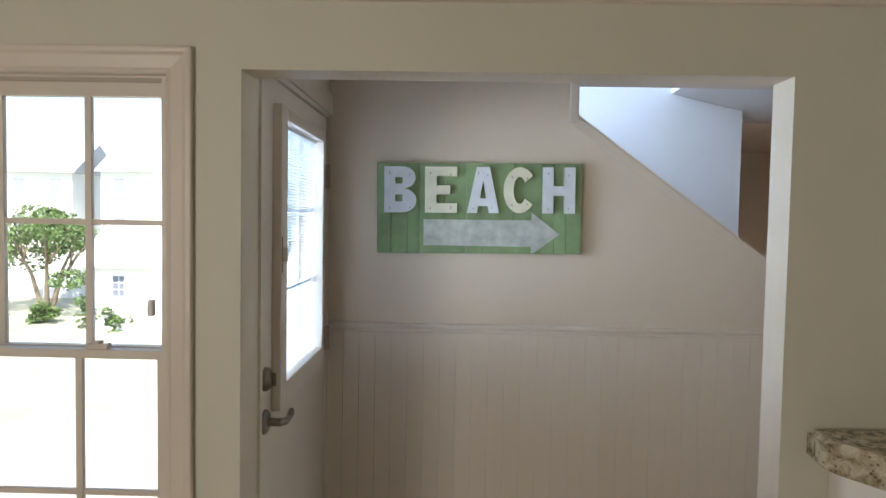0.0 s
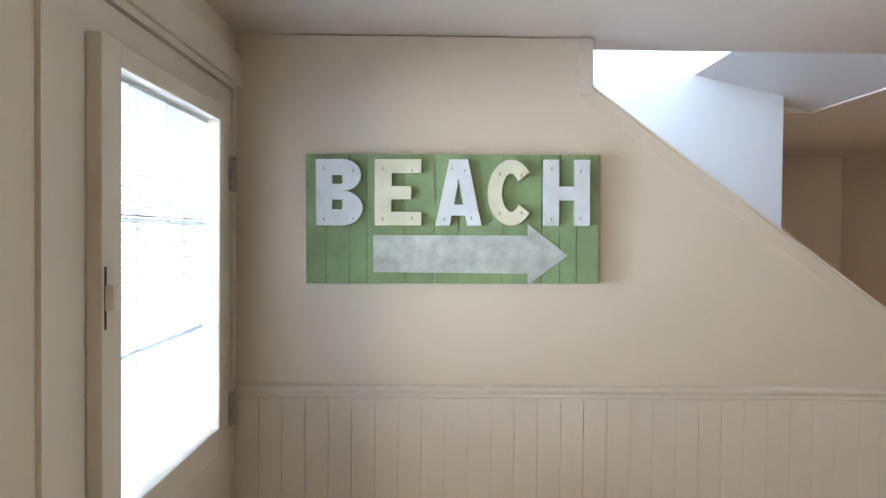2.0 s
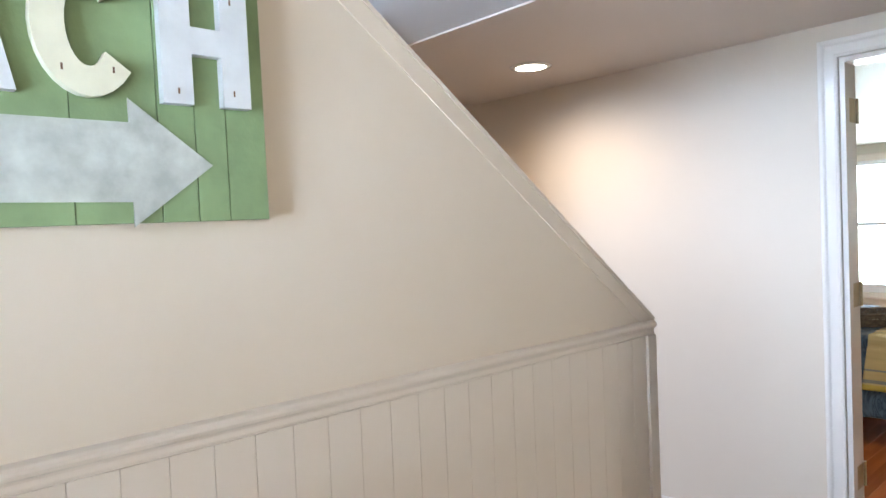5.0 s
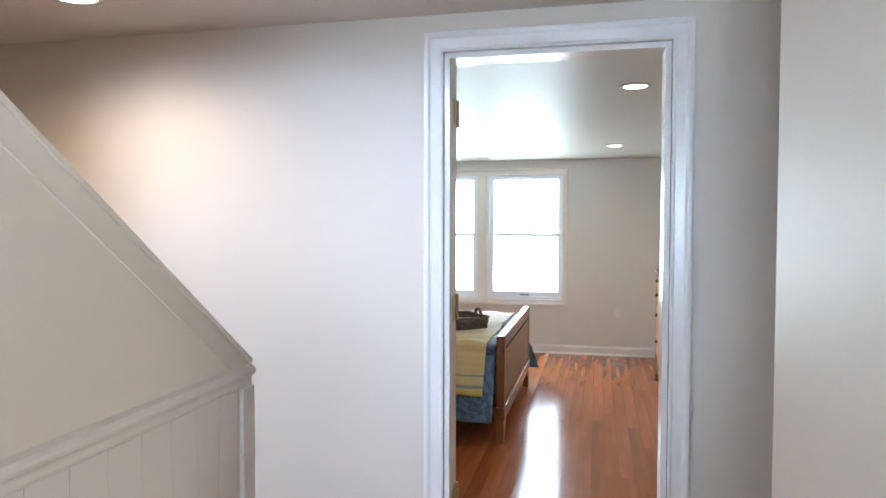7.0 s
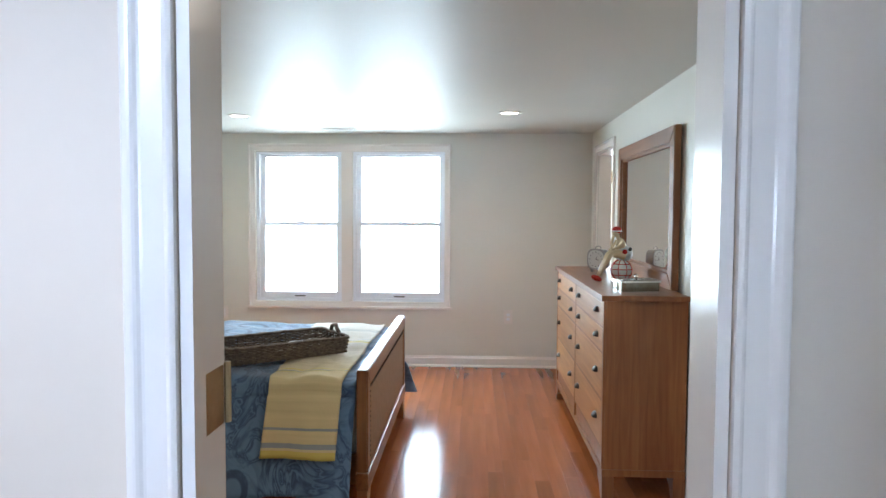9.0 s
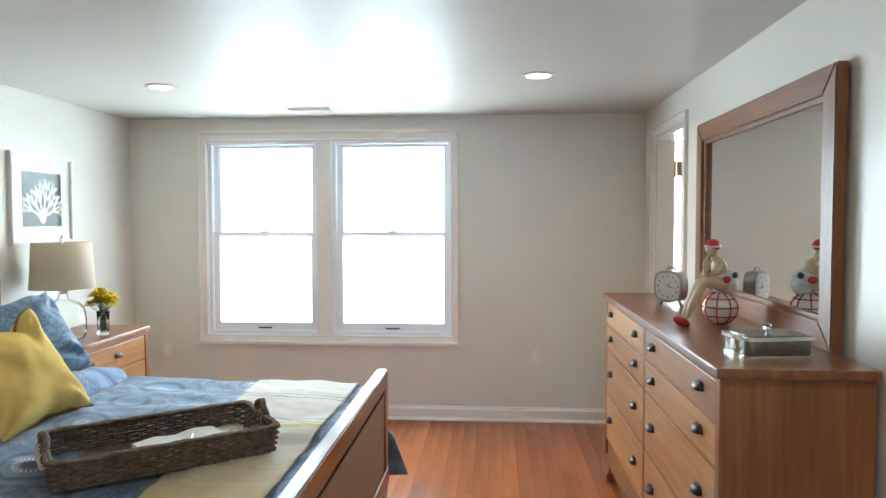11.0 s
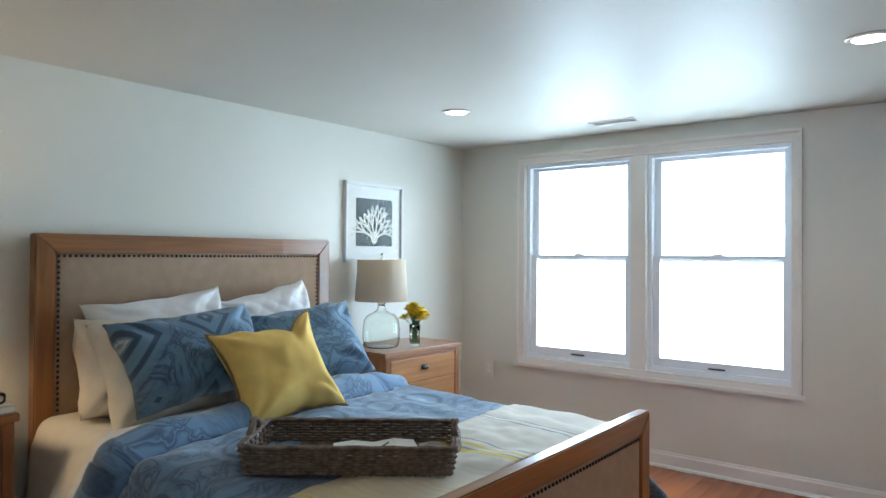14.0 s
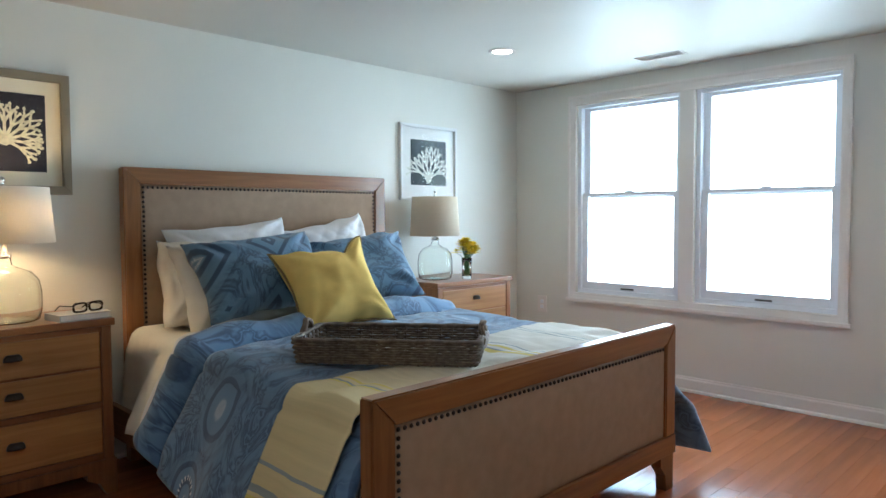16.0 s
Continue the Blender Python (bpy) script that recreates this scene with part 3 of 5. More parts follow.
switch_plate("light_switch", (-1.617, -1.118, 1.41), 180, "white light switch on the cream hall wall")
switch_plate("wall_outlet", (5.409, -1.06, 0.472), -90, "cream wall outlet below and beside the windows", True)
switch_plate("wall_outlet", (5.409, 1.62, 0.485), -90, "cream wall outlet behind the nightstand corner", True)


def can_light(x, y, z, k=1.0):
    c = thing("ceiling_can_light", (x, y, z), "white recessed can light, lit", "ceiling light", "recessed ceiling lights")
    trim = lathe([(r * k, h) for r, h in ((0.060, -0.001), (0.078, -0.001), (0.082, -0.003), (0.080, -0.006), (0.062, -0.008), (0.060, -0.001))], 36)
    part("trim_ring", trim, TRIM, c, smooth=True)
    part("lens", lathe([(0.0, -0.0075), (0.061 * k, -0.0065), (0.061 * k, -0.001), (0.0, -0.001)], 36), LIT, c, "glowing warm white lens", smooth=True)


for p in ((4.235, 1.05, CB), (4.11, -0.99, CB), (1.40, -1.03, CB), (-0.447, 0.745, 2.158, 1.12)):
    can_light(*p)


def smoke_dot():
    v = thing("ceiling_vent", (5.04, 0.45, CB), "small white louvred vent set in the ceiling by the windows", "vent")
    part("frame", boxes((-0.055, 0.055, -0.15, -0.135, -0.006, 0), (-0.055, 0.055, 0.135, 0.15, -0.006, 0), (-0.055, -0.042, -0.135, 0.135, -0.006, 0), (0.042, 0.055, -0.135, 0.135, -0.006, 0)), TRIM, v)
    # no recess: the shade behind the slats is a dark-coloured sheet
    part("backing", boxes((-0.042, 0.042, -0.135, 0.135, -0.0015, 0.0)), BRONZE, v, "dark sheet in place of the shaded opening behind the slats")
    for i in range(6):
        x = -0.036 + i * 0.0145
        part("slat", prism([(x, -0.006), (x + 0.009, -0.002), (x + 0.010, -0.003), (x + 0.001, -0.007)], "y", -0.135, 0.135), TRIM, v)


smoke_dot()
tip = thing("ceiling_sensor", (-2.69, -0.80, 2.155), "tiny white round fitting on the hall ceiling", "ceiling fitting")
part("body", lathe([(0.0, -0.012), (0.016, -0.010), (0.022, 0.0)], 20), TRIM, tip)


def bedroom_door():
    d = thing("door_2", (0.125, -0.352, 0.0), "cream bedroom door standing open into the room", "door", rz=32)
    d["kind"] = "structure"
    leaf = boxes((0.0, 0.72, 0.0, 0.035, 0.012, 2.005), bevel=0.002)
    part("leaf", leaf, TRIM_HALL, d)
    for z0, z1 in ((0.25, 0.95), (1.12, 1.85)):
        for x0 in (0.11, 0.41):
            part("panel", boxes((x0, x0 + 0.22, -0.004, 0.0, z0, z1), bevel=0.002), TRIM_HALL, d)
    k = lathe([(0.0, 0.055), (0.022, 0.050), (0.027, 0.038), (0.020, 0.024), (0.010, 0.018), (0.010, 0.006), (0.028, 0.004), (0.028, 0.0)], 20)
    k.transform(pose(0.665, 0.0, 0.95, 90, 0, 0))
    part("knob", k, BRASS, d, "satin brass door knob", smooth=True)
    for z in (1.84, 1.15, 0.46):
        h = boxes((0.045, 0.112, -0.3545, -0.3525, z - 0.045, z + 0.045))
        tube([(0.124, -0.356, z - 0.047), (0.124, -0.356, z + 0.047)], 0.006, 8, h)
        tagged(mesh_object("hinge", h, BRASS), "satin brass hinge leaf on the white door jamb", "hinge", "door hinges")


bedroom_door()


def bathroom_door():
    d = thing("door_3", (5.098, SB - 0.120, 0.0), "pale cream bathroom door standing open", "door", rz=-90)
    d["kind"] = "structure"
    part("leaf", boxes((0.032, 0.66, -0.035, 0.0, 0.012, 1.93), bevel=0.002), TRIM_HALL, d)
    h = boxes((0.0, 0.03, -0.037, -0.034, 1.71, 1.80))
    tube([(0.0, 0.0, 1.705), (0.0, 0.0, 1.805)], 0.008, 8, h)
    part("hinge", h, BRASS, d, "satin brass hinge")


bathroom_door()


def kitchen_window():
    x0, x1, y = -4.43, -3.45, -1.25
    f = mesh_object("window_3", boxes((x0, x0 + 0.03, -1.30, -1.20, 0.62, 1.965), (x1 - 0.03, x1, -1.30, -1.20, 0.62, 1.965), (x0 + 0.03, x1 - 0.03, -1.30, -1.20, 1.94, 1.965), (x0 + 0.03, x1 - 0.03, -1.30, -1.20, 0.62, 0.65)), TRIM_HALL)
    tagged(f, "cream painted double-hung kitchen window with muntins", "window", kind="structure")
    for a, b, dy, up in ((1.262, 1.94, 0.02, True), (0.65, 1.282, -0.02, False)):
        w = 0.018
        rows = [(x0 + 0.03, x0 + 0.03 + w, y + dy - 0.015, y + dy + 0.015, a, b), (x1 - 0.03 - w, x1 - 0.03, y + dy - 0.015, y + dy + 0.015, a, b),
                (x0 + 0.03 + w, x1 - 0.03 - w, y + dy - 0.015, y + dy + 0.015, b - (0.035 if up else 0.022), b), (x0 + 0.03 + w, x1 - 0.03 - w, y + dy - 0.015, y + dy + 0.015, a, a + (0.022 if up else 0.05))]
        s = part("sash", boxes(*rows, bevel=0.002), TRIM_HALL, f)
        xs = [-3.692, -3.914, -4.136] if up else [-3.697, -3.918, -4.139]
        zc = 1.594 if up else 0.922
        part("muntins", boxes(*[(x - 0.008, x + 0.008, y + dy - 0.008, y + dy + 0.008, a + 0.022, b - 0.02) for x in xs], (x0 + 0.05, x1 - 0.05, y + dy - 0.006, y + dy + 0.006, zc - 0.007, zc + 0.007)), TRIM_HALL, s)
        pane = part("pane", boxes((x0 + 0.05, x1 - 0.05, y + dy - 0.002, y + dy + 0.002, a + 0.02, b - 0.02)), GLASS, s)
        pane.visible_shadow = False
    part("sash_lock", boxes((-3.672, -3.622, -1.285, -1.262, 1.2825, 1.296), (-3.655, -3.640, -1.29, -1.265, 1.296, 1.303), bevel=0.003), TRIM_HALL, f)
    part("side_latch", boxes((-3.512, -3.498, -1.31, -1.29, 1.37, 1.41), bevel=0.005), VINYL, f)
    structure("trim_kitchen_crown", prism([(-1.326, 2.117), (-1.336, 2.12), (-1.345, 2.145), (-1.39, 2.18), (-1.395, 2.2), (-1.326, 2.2)], "x", -6.0, -1.26), TRIM_HALL)


kitchen_window()


def granite():
    m, nt, b = shader("speckled_granite")
    v = coords(nt)
    n1 = ramp(nt, noise_of(nt, v, 28, 6, 0.65, 0.8), [(0.36, (0.10, 0.07, 0.04)), (0.5, (0.42, 0.34, 0.22)), (0.68, (0.62, 0.55, 0.42))])
    vor = node(nt, "TexVoronoi", Scale=70.0)
    nt.links.new(v, vor.inputs["Vector"])
    spots = ramp(nt, vor.outputs["Distance"], [(0.12, (0.05, 0.04, 0.035)), (0.3, (1, 1, 1))])
    nt.links.new(mixc(nt, 0.6, n1, spots, "MULTIPLY"), b.inputs["Base Color"])
    b.inputs["Roughness"].default_value = 0.18
    return m


def bar_counter():
    c = thing("bar_counter", (-1.575, -1.5, 0.0), "speckled brown granite counter on a white base, against the kitchen wall", "counter")
    out = [(-0.365, 0.170), (-0.375, 0.09), (-0.345, 0.05), (-0.25, -0.08), (-0.16, -0.30), (-0.15, -0.9), (0.305, -0.9), (0.305, 0.170)]
    top = prism(out, "z", 1.072, 1.144)
    edges = [e for e in top.edges if abs(e.verts[0].co.z - e.verts[1].co.z) < 1e-5]
    bmesh.ops.bevel(top, geom=edges, offset=0.012, segments=3, affect="EDGES")
    part("worktop", top, granite(), c, "speckled brown granite slab")
    part("base", prism([(-0.31, 0.170), (-0.31, 0.10), (-0.12, -0.2), (-0.10, -0.85), (0.30, -0.85), (0.30, 0.170)], "z", 0.0, 1.071), TRIM, c)


bar_counter()

# ---------------------------------------------------------------- bedroom things

floor_bed = structure("floor_bedroom", boxes((0.12, E0, SB, NB, -0.02, -0.0145)), PLANK)


def pull(parent, x, y, z):
    """A cup pull, open below, on a face that looks towards -y or +y."""
    bm = bmesh.new()
    s = 1 if y[1] > 0 else -1
    rows = []
    for j in range(6):
        a = math.pi / 2 * j / 5
        rows.append([bm.verts.new((x + (0.034 * math.cos(math.pi * i / 10)) * (0.50 + 0.50 * math.cos(a)), y[0] + s * 0.024 * math.sin(math.pi * i / 10) ** 0.7 * math.cos(a) * 1.0 + s * 0.001, z - 0.012 + 0.026 * math.sin(a))) for i in range(11)])
    for a, b in zip(rows, rows[1:]):
        for i in range(10):
            bm.faces.new((a[i], a[i + 1], b[i + 1], b[i]))
    ob = part("pull", bm, BRONZE, parent, "dark bronze cup pull", smooth=True)
    mod = ob.modifiers.new("thickness", "SOLIDIFY")
    mod.thickness = 0.002


def drawer(body, name, x0, x1, yf, s, z0, z1, pulls, mat):
    """A drawer front proud of the body by a little, with a lip round it."""
    f0, f1 = sorted((yf, yf + s * 0.010))
    d = part(name, boxes((x0, x1, f0, f1, z0, z1), bevel=0.003), mat, body)
    for px in pulls:
        pull(d, px, (yf + s * 0.010, s), (z0 + z1) / 2 + 0.01)


def dresser():
    x0, x1, yb, yf = 2.49, 4.365, -1.797, -1.395
    t = thing("dresser", ((x0 + x1) / 2, (yb + yf) / 2, 0.0), "honey-brown wooden dresser with eight drawers and dark cup pulls", "dresser")
    body = bmesh.new()
    ox, oy = (x0 + x1) / 2, (yb + yf) / 2
    X0, X1, YB, YF = x0 - ox, x1 - ox, yb - oy, yf - oy
    box(body, X0, X1, YB, YF, 0.13, 1.0, bevel=0.004)
    box(body, X0 - 0.01, X1 + 0.01, YB, YF + 0.012, 0.115, 0.15, bevel=0.004)
    part("body", body, WOOD_Z, t)
    for c0, c1 in ((X0, X0 + 0.03), (X1 - 0.03, X1), (-0.016, 0.016)):
        part("stile", boxes((c0, c1, YF, YF + 0.012, 0.151, 0.999), bevel=0.002), WOOD_Z, t)
    for z in (0.245, 0.492, 0.732, 0.862, 0.99):
        for c0, c1 in ((X0 + 0.031, -0.017), (0.017, X1 - 0.031)):
            part("rail", boxes((c0, c1, YF, YF + 0.010, z - 0.007, z + 0.007)), WOOD_X, t)
    top = boxes((X0 - 0.025, X1 + 0.025, YB, YF + 0.028, 1.0, 1.028), bevel=0.006)
    part("top", top, WOOD_X, t)
    for a, b, (p0, p1) in ((X0 + 0.035, -0.02, (0.16, 0.84)), (0.02, X1 - 0.035, (0.16, 0.84))):
        for z0, z1 in ((0.255, 0.484), (0.50, 0.724), (0.740, 0.854), (0.870, 0.982)):
            drawer(t, "drawer", a, b, YF + 0.001, 1, z0, z1, (a + (b - a) * p0, a + (b - a) * p1), DRAWER_X)
    for fx in (X0 - 0.01, X1 - 0.11):
        for fy in (YB, YF - 0.05):
            o = [(fx, 0), (fx + 0.045, 0), (fx + 0.07, 0.05), (fx + 0.12, 0.075), (fx + 0.12, 0.116), (fx, 0.116)]
            if fx > 0:
                o = [(2 * fx + 0.12 - u, v) for u, v in o]
            part("foot", prism(o, "y", fy, fy + 0.06), WOOD_Z, t)
    return t


dresser()


def framed(name, x0, x1, z0, z1, y, s, w, depth, mat, label, category, inner):
    """A mitred frame standing proud of y towards s; inner is called with the thing."""
    t = thing(name, ((x0 + x1) / 2, y, z0), label, category)
    cx = (x0 + x1) / 2
    for side, o in (("bottom", [(x0, z0), (x1, z0), (x1 - w, z0 + w), (x0 + w, z0 + w)]), ("top", [(x0, z1), (x1, z1), (x1 - w, z1 - w), (x0 + w, z1 - w)]),
                    ("left", [(x0, z0), (x0 + w, z0 + w), (x0 + w, z1 - w), (x0, z1)]), ("right", [(x1, z0), (x1 - w, z0 + w), (x1 - w, z1 - w), (x1, z1)])):
        o = [(u - cx, v - z0) for u, v in o]
        bm = prism(o, "y", *sorted((0.0, s * depth)))
        front = max(bm.faces, key=lambda f: s * f.calc_center_median().y)
        bmesh.ops.bevel(bm, geom=list(front.edges), offset=min(0.004, w * 0.15), segments=2, affect="EDGES")
        part("frame_" + ("rail" if side in ("bottom", "top") else "stile"), bm, mat[0] if side in ("bottom", "top") else mat[1], t)
    inner(t, x0 - cx + w, x1 - cx - w, w, z1 - z0 - w)
    return t


def mirror_inner(t, a, b, c, d):
    part("mirror_glass", boxes((a, b, 0.004, 0.010, c, d)), MIRROR, t, "silvered mirror glass")
    part("inner_moulding", boxes((a, a + 0.014, 0.010, 0.024, c, d), (b - 0.018, b, 0.010, 0.024, c, d), (a + 0.018, b - 0.018, 0.010, 0.024, d - 0.018, d), (a + 0.018, b - 0.018, 0.010, 0.024, c, c + 0.018), bevel=0.004), WOOD_X, t)
    part("backing", boxes((a - 0.02, b + 0.02, 0.0, 0.003, c - 0.02, d + 0.02)), BRONZE, t)
    for m in (a + 0.1, b - 0.16):
        part("mirror_support", boxes((m, m + 0.06, -0.006, 0.0, -0.07, d * 0.5)), WOOD_Z, t)


framed("dresser_mirror", 2.695, 4.07, 1.03, 1.895, SB + 0.010, 1, 0.082, 0.036, (WOOD_X, WOOD_Z), "large mirror in a moulded honey-brown wooden frame, standing on the dresser", "mirror", mirror_inner)


def coral(bm, cx, cz, size, y, rng, spread=2.6, start=math.pi / 2, lobes=11):
    """A flat coral: short forking fingers that end in round lobes, cut from paper."""
    def disc(x, z, r, n=9):
        ring = [bm.verts.new((x + r * rng.uniform(0.8, 1.15) * math.cos(2 * math.pi * i / n), y, z + r * rng.uniform(0.8, 1.15) * math.sin(2 * math.pi * i / n))) for i in range(n)]
        bm.faces.new(ring)

    def grow(x, z, a, n, depth, w):
        x1, z1 = x + n * math.cos(a), z + n * math.sin(a)
        px, pz = -math.sin(a) * w, math.cos(a) * w
        q = 0.75
        bm.faces.new([bm.verts.new(v) for v in ((x + px, y, z + pz), (x - px, y, z - pz), (x1 - px * q, y, z1 - pz * q), (x1 + px * q, y, z1 + pz * q))])
        if depth == 0:
            disc(x1, z1, w * 1.5)
            return
        for k in ((-1, 0, 1) if depth > 1 else (-1, 1)):
            grow(x1, z1, a + k * rng.uniform(0.35, 0.6), n * rng.uniform(0.6, 0.8), depth - 1, w * 0.8)
    for i in range(lobes):
        a = start + spread * (i / (lobes - 1) - 0.5)
        grow(cx, cz, a, size * rng.uniform(0.36, 0.46), 2, size * 0.045)
    disc(cx, cz, size * 0.16)


MAT_CREAM = plain("cream_picture_mat", (0.70, 0.66, 0.52), 0.8)
MAT_WHITE = plain("white_picture_mat", (0.72, 0.73, 0.71), 0.8)
NAVY = plain("navy_black_print", (0.012, 0.012, 0.022), 0.7, vary=0.2)
TEAL = plain("dark_slate_print", (0.030, 0.046, 0.052), 0.7, vary=0.3)
CORAL = plain("cream_coral_print", (0.66, 0.63, 0.46), 0.8, vary=0.2, scale=60)
CORAL_W = plain("white_coral_print", (0.62, 0.64, 0.58), 0.8, vary=0.2, scale=60)
PIC_GLASS = glass("picture_glass", (1, 1, 1), 0.0, 1.14)


def picture_inner(mat, coral_mat, seed, border, ground=NAVY, tall=False):
    def inner(t, a, b, c, d):
        part("mat_board", boxes((a - 0.004, b + 0.004, -0.010, -0.004, c - 0.004, d + 0.004)), mat, t)
        part("print", boxes((a + border, b - border, -0.012, -0.0102, c + border, d - border)), ground, t, "near-black printed ground")
        bm = bmesh.new()
        rng = random.Random(seed)
        if tall:
            coral(bm, (a + b) / 2, c + border + (d - c - 2 * border) * 0.16, (d - c - 2 * border) * 0.70, -0.0124, rng, spread=2.3, lobes=6)
        else:
            coral(bm, (a + b) / 2, c + border + (d - c - 2 * border) * 0.40, (d - c - 2 * border) * 0.50, -0.0124, rng, spread=4.2)
        ob = part("coral_print", bm, coral_mat, t, "pale printed coral")
        mod = ob.modifiers.new("paper", "SOLIDIFY")
        mod.thickness = 0.0003
        g = part("glazing", boxes((a - 0.002, b + 0.002, -0.0165, -0.0150, c - 0.002, d + 0.002)), PIC_GLASS, t)
        g.visible_shadow = False
    return inner


TAUPE = plain("taupe_frame_paint", (0.23, 0.20, 0.14), 0.4)
WHITEFRAME = plain("white_frame_paint", (0.75, 0.76, 0.75), 0.3)
framed("picture_frame", 1.575, 2.098, 1.289, 1.834, NB, -1, 0.038, 0.028, (TAUPE, TAUPE), "taupe-framed print of a pale coral on black, above the nightstand", "picture", picture_inner(MAT_CREAM, CORAL, 4, 0.062))
framed("picture_frame", 4.135, 4.685, 1.293, 1.815, NB, -1, 0.022, 0.028, (WHITEFRAME, WHITEFRAME), "white-framed print of a pale coral on black, by the window corner", "picture", picture_inner(MAT_WHITE, CORAL_W, 9, 0.082, TEAL, True))


def nightstand(x0, x1, label):
    cx, cy = (x0 + x1) / 2, 1.65
    t = thing("nightstand", (cx, cy, 0.0), label, "nightstand", "nightstands beside the bed")
    w = (x1 - x0) / 2
    YF, YB = -0.195, 0.21
    body = bmesh.new()
    box(body, -w + 0.015, w - 0.015, YF, YB, 0.12, 0.725, bevel=0.004)
    box(body, -w + 0.005, w - 0.005, YF - 0.012, YB, 0.10, 0.15, bevel=0.004)
    part("body", body, WOOD_Z, t)
    for c0, c1 in ((-w + 0.015, -w + 0.055), (w - 0.055, w - 0.015)):
        part("stile", boxes((c0, c1, YF - 0.013, YF, 0.151, 0.724), bevel=0.003), WOOD_Z, t)
    for z in (0.170, 0.39, 0.712):
        part("rail", boxes((-w + 0.056, w - 0.056, YF - 0.012, YF, z - 0.011, z + 0.011), bevel=0.002), WOOD_X, t)
    part("top", boxes((-w, w, YF - 0.022, YB, 0.725, 0.757), bevel=0.008), WOOD_X, t)
    for z0, z1 in ((0.186, 0.374), (0.406, 0.545), (0.555, 0.700)):
        drawer(t, "drawer", -w + 0.062, w - 0.062, YF - 0.001, -1, z0, z1, (0.0,), DRAWER_X)
    for fx in (-w + 0.005, w - 0.125):
        for fy in (YF - 0.012, YB - 0.06):
            o = [(fx, 0), (fx + 0.045, 0), (fx + 0.07, 0.05), (fx + 0.12, 0.075), (fx + 0.12, 0.101), (fx, 0.101)]
            if fx > 0:
                o = [(2 * fx + 0.12 - u, v) for u, v in o]
            part("foot", prism(o, "y", fy, fy + 0.06), WOOD_Z, t)


nightstand(1.36, 2.122, "honey-brown three-drawer nightstand under the taupe-framed print")
nightstand(4.06, 4.806, "honey-brown three-drawer nightstand near the windows")


def table_lamp(x, y, label, lit, f=1.0):
    t = thing("table_lamp", (x, y, 0.757), label, "table lamp", "glass table lamps")
    prof = [(0.0, 0.004), (0.092, 0.0), (0.108, 0.008), (0.118, 0.05), (0.118, 0.12), (0.110, 0.17), (0.085, 0.205), (0.045, 0.222), (0.026, 0.235), (0.022, 0.262), (0.024, 0.27)]
    prof = [(r * (f if r > 0.04 else 1.0), z) for r, z in prof]
    inner = [(max(r - 0.004, 0.0), z + (0.004 if z < 0.1 else 0)) for r, z in prof[::-1]]
    part("glass_base", lathe(prof + inner, 40), CLEAR, t, "clear glass bottle-shaped base", smooth=True)
    part("stem", lathe([(0.0, 0.262), (0.026, 0.262), (0.026, 0.278), (0.012, 0.282), (0.009, 0.32), (0.009, 0.56), (0.005, 0.565), (0.012, 0.575), (0.008, 0.592), (0.0, 0.594)], 20), CHROME, t, "brushed metal stem and finial", smooth=True)
    m, nt, b = shader("lamp_shade_linen_" + ("lit" if lit else "plain"))
    v = coords(nt, (300, 300, 300))
    col = (0.78, 0.74, 0.66) if lit else (0.82, 0.72, 0.56)
    nt.links.new(ramp(nt, noise_of(nt, v, 1.0, 2), [(0.3, tuple(c * 0.9 for c in col)), (0.7, col)]), b.inputs["Base Color"])
    b.inputs["Roughness"].default_value = 0.9
    tr, mx = node(nt, "BsdfTranslucent"), nt.nodes.new("ShaderNodeMixShader")
    tr.inputs["Color"].default_value, mx.inputs[0].default_value = (*col, 1), 0.32
    nt.links.new(b.outputs[0], mx.inputs[1])
    nt.links.new(tr.outputs[0], mx.inputs[2])
    nt.links.new(mx.outputs[0], nt.nodes["Material Output"].inputs["Surface"])
    low = 0.325 if lit else 0.292
    prof = [(0.152, 0.552), (0.168, low), (0.165, low), (0.149, 0.552), (0.152, 0.552)]
    prof = [(r * f, z) for r, z in prof]
    part("shade", lathe(prof, 48), m, t, ("off-white linen drum shade, lit" if lit else "tan linen drum shade"), smooth=True)
    ring = boxes((-0.15, 0.15, -0.002, 0.002, 0.537, 0.541), (-0.002, 0.002, -0.15, 0.15, 0.5375, 0.5405))
    part("shade_spider", ring, CHROME, t)


table_lamp(1.765, 1.62, "glass bottle lamp with an off-white drum shade, lit, on the nightstand", True, 1.1)
table_lamp(4.262, 1.66, "clear glass bottle lamp with a tan drum shade on the nightstand", False)


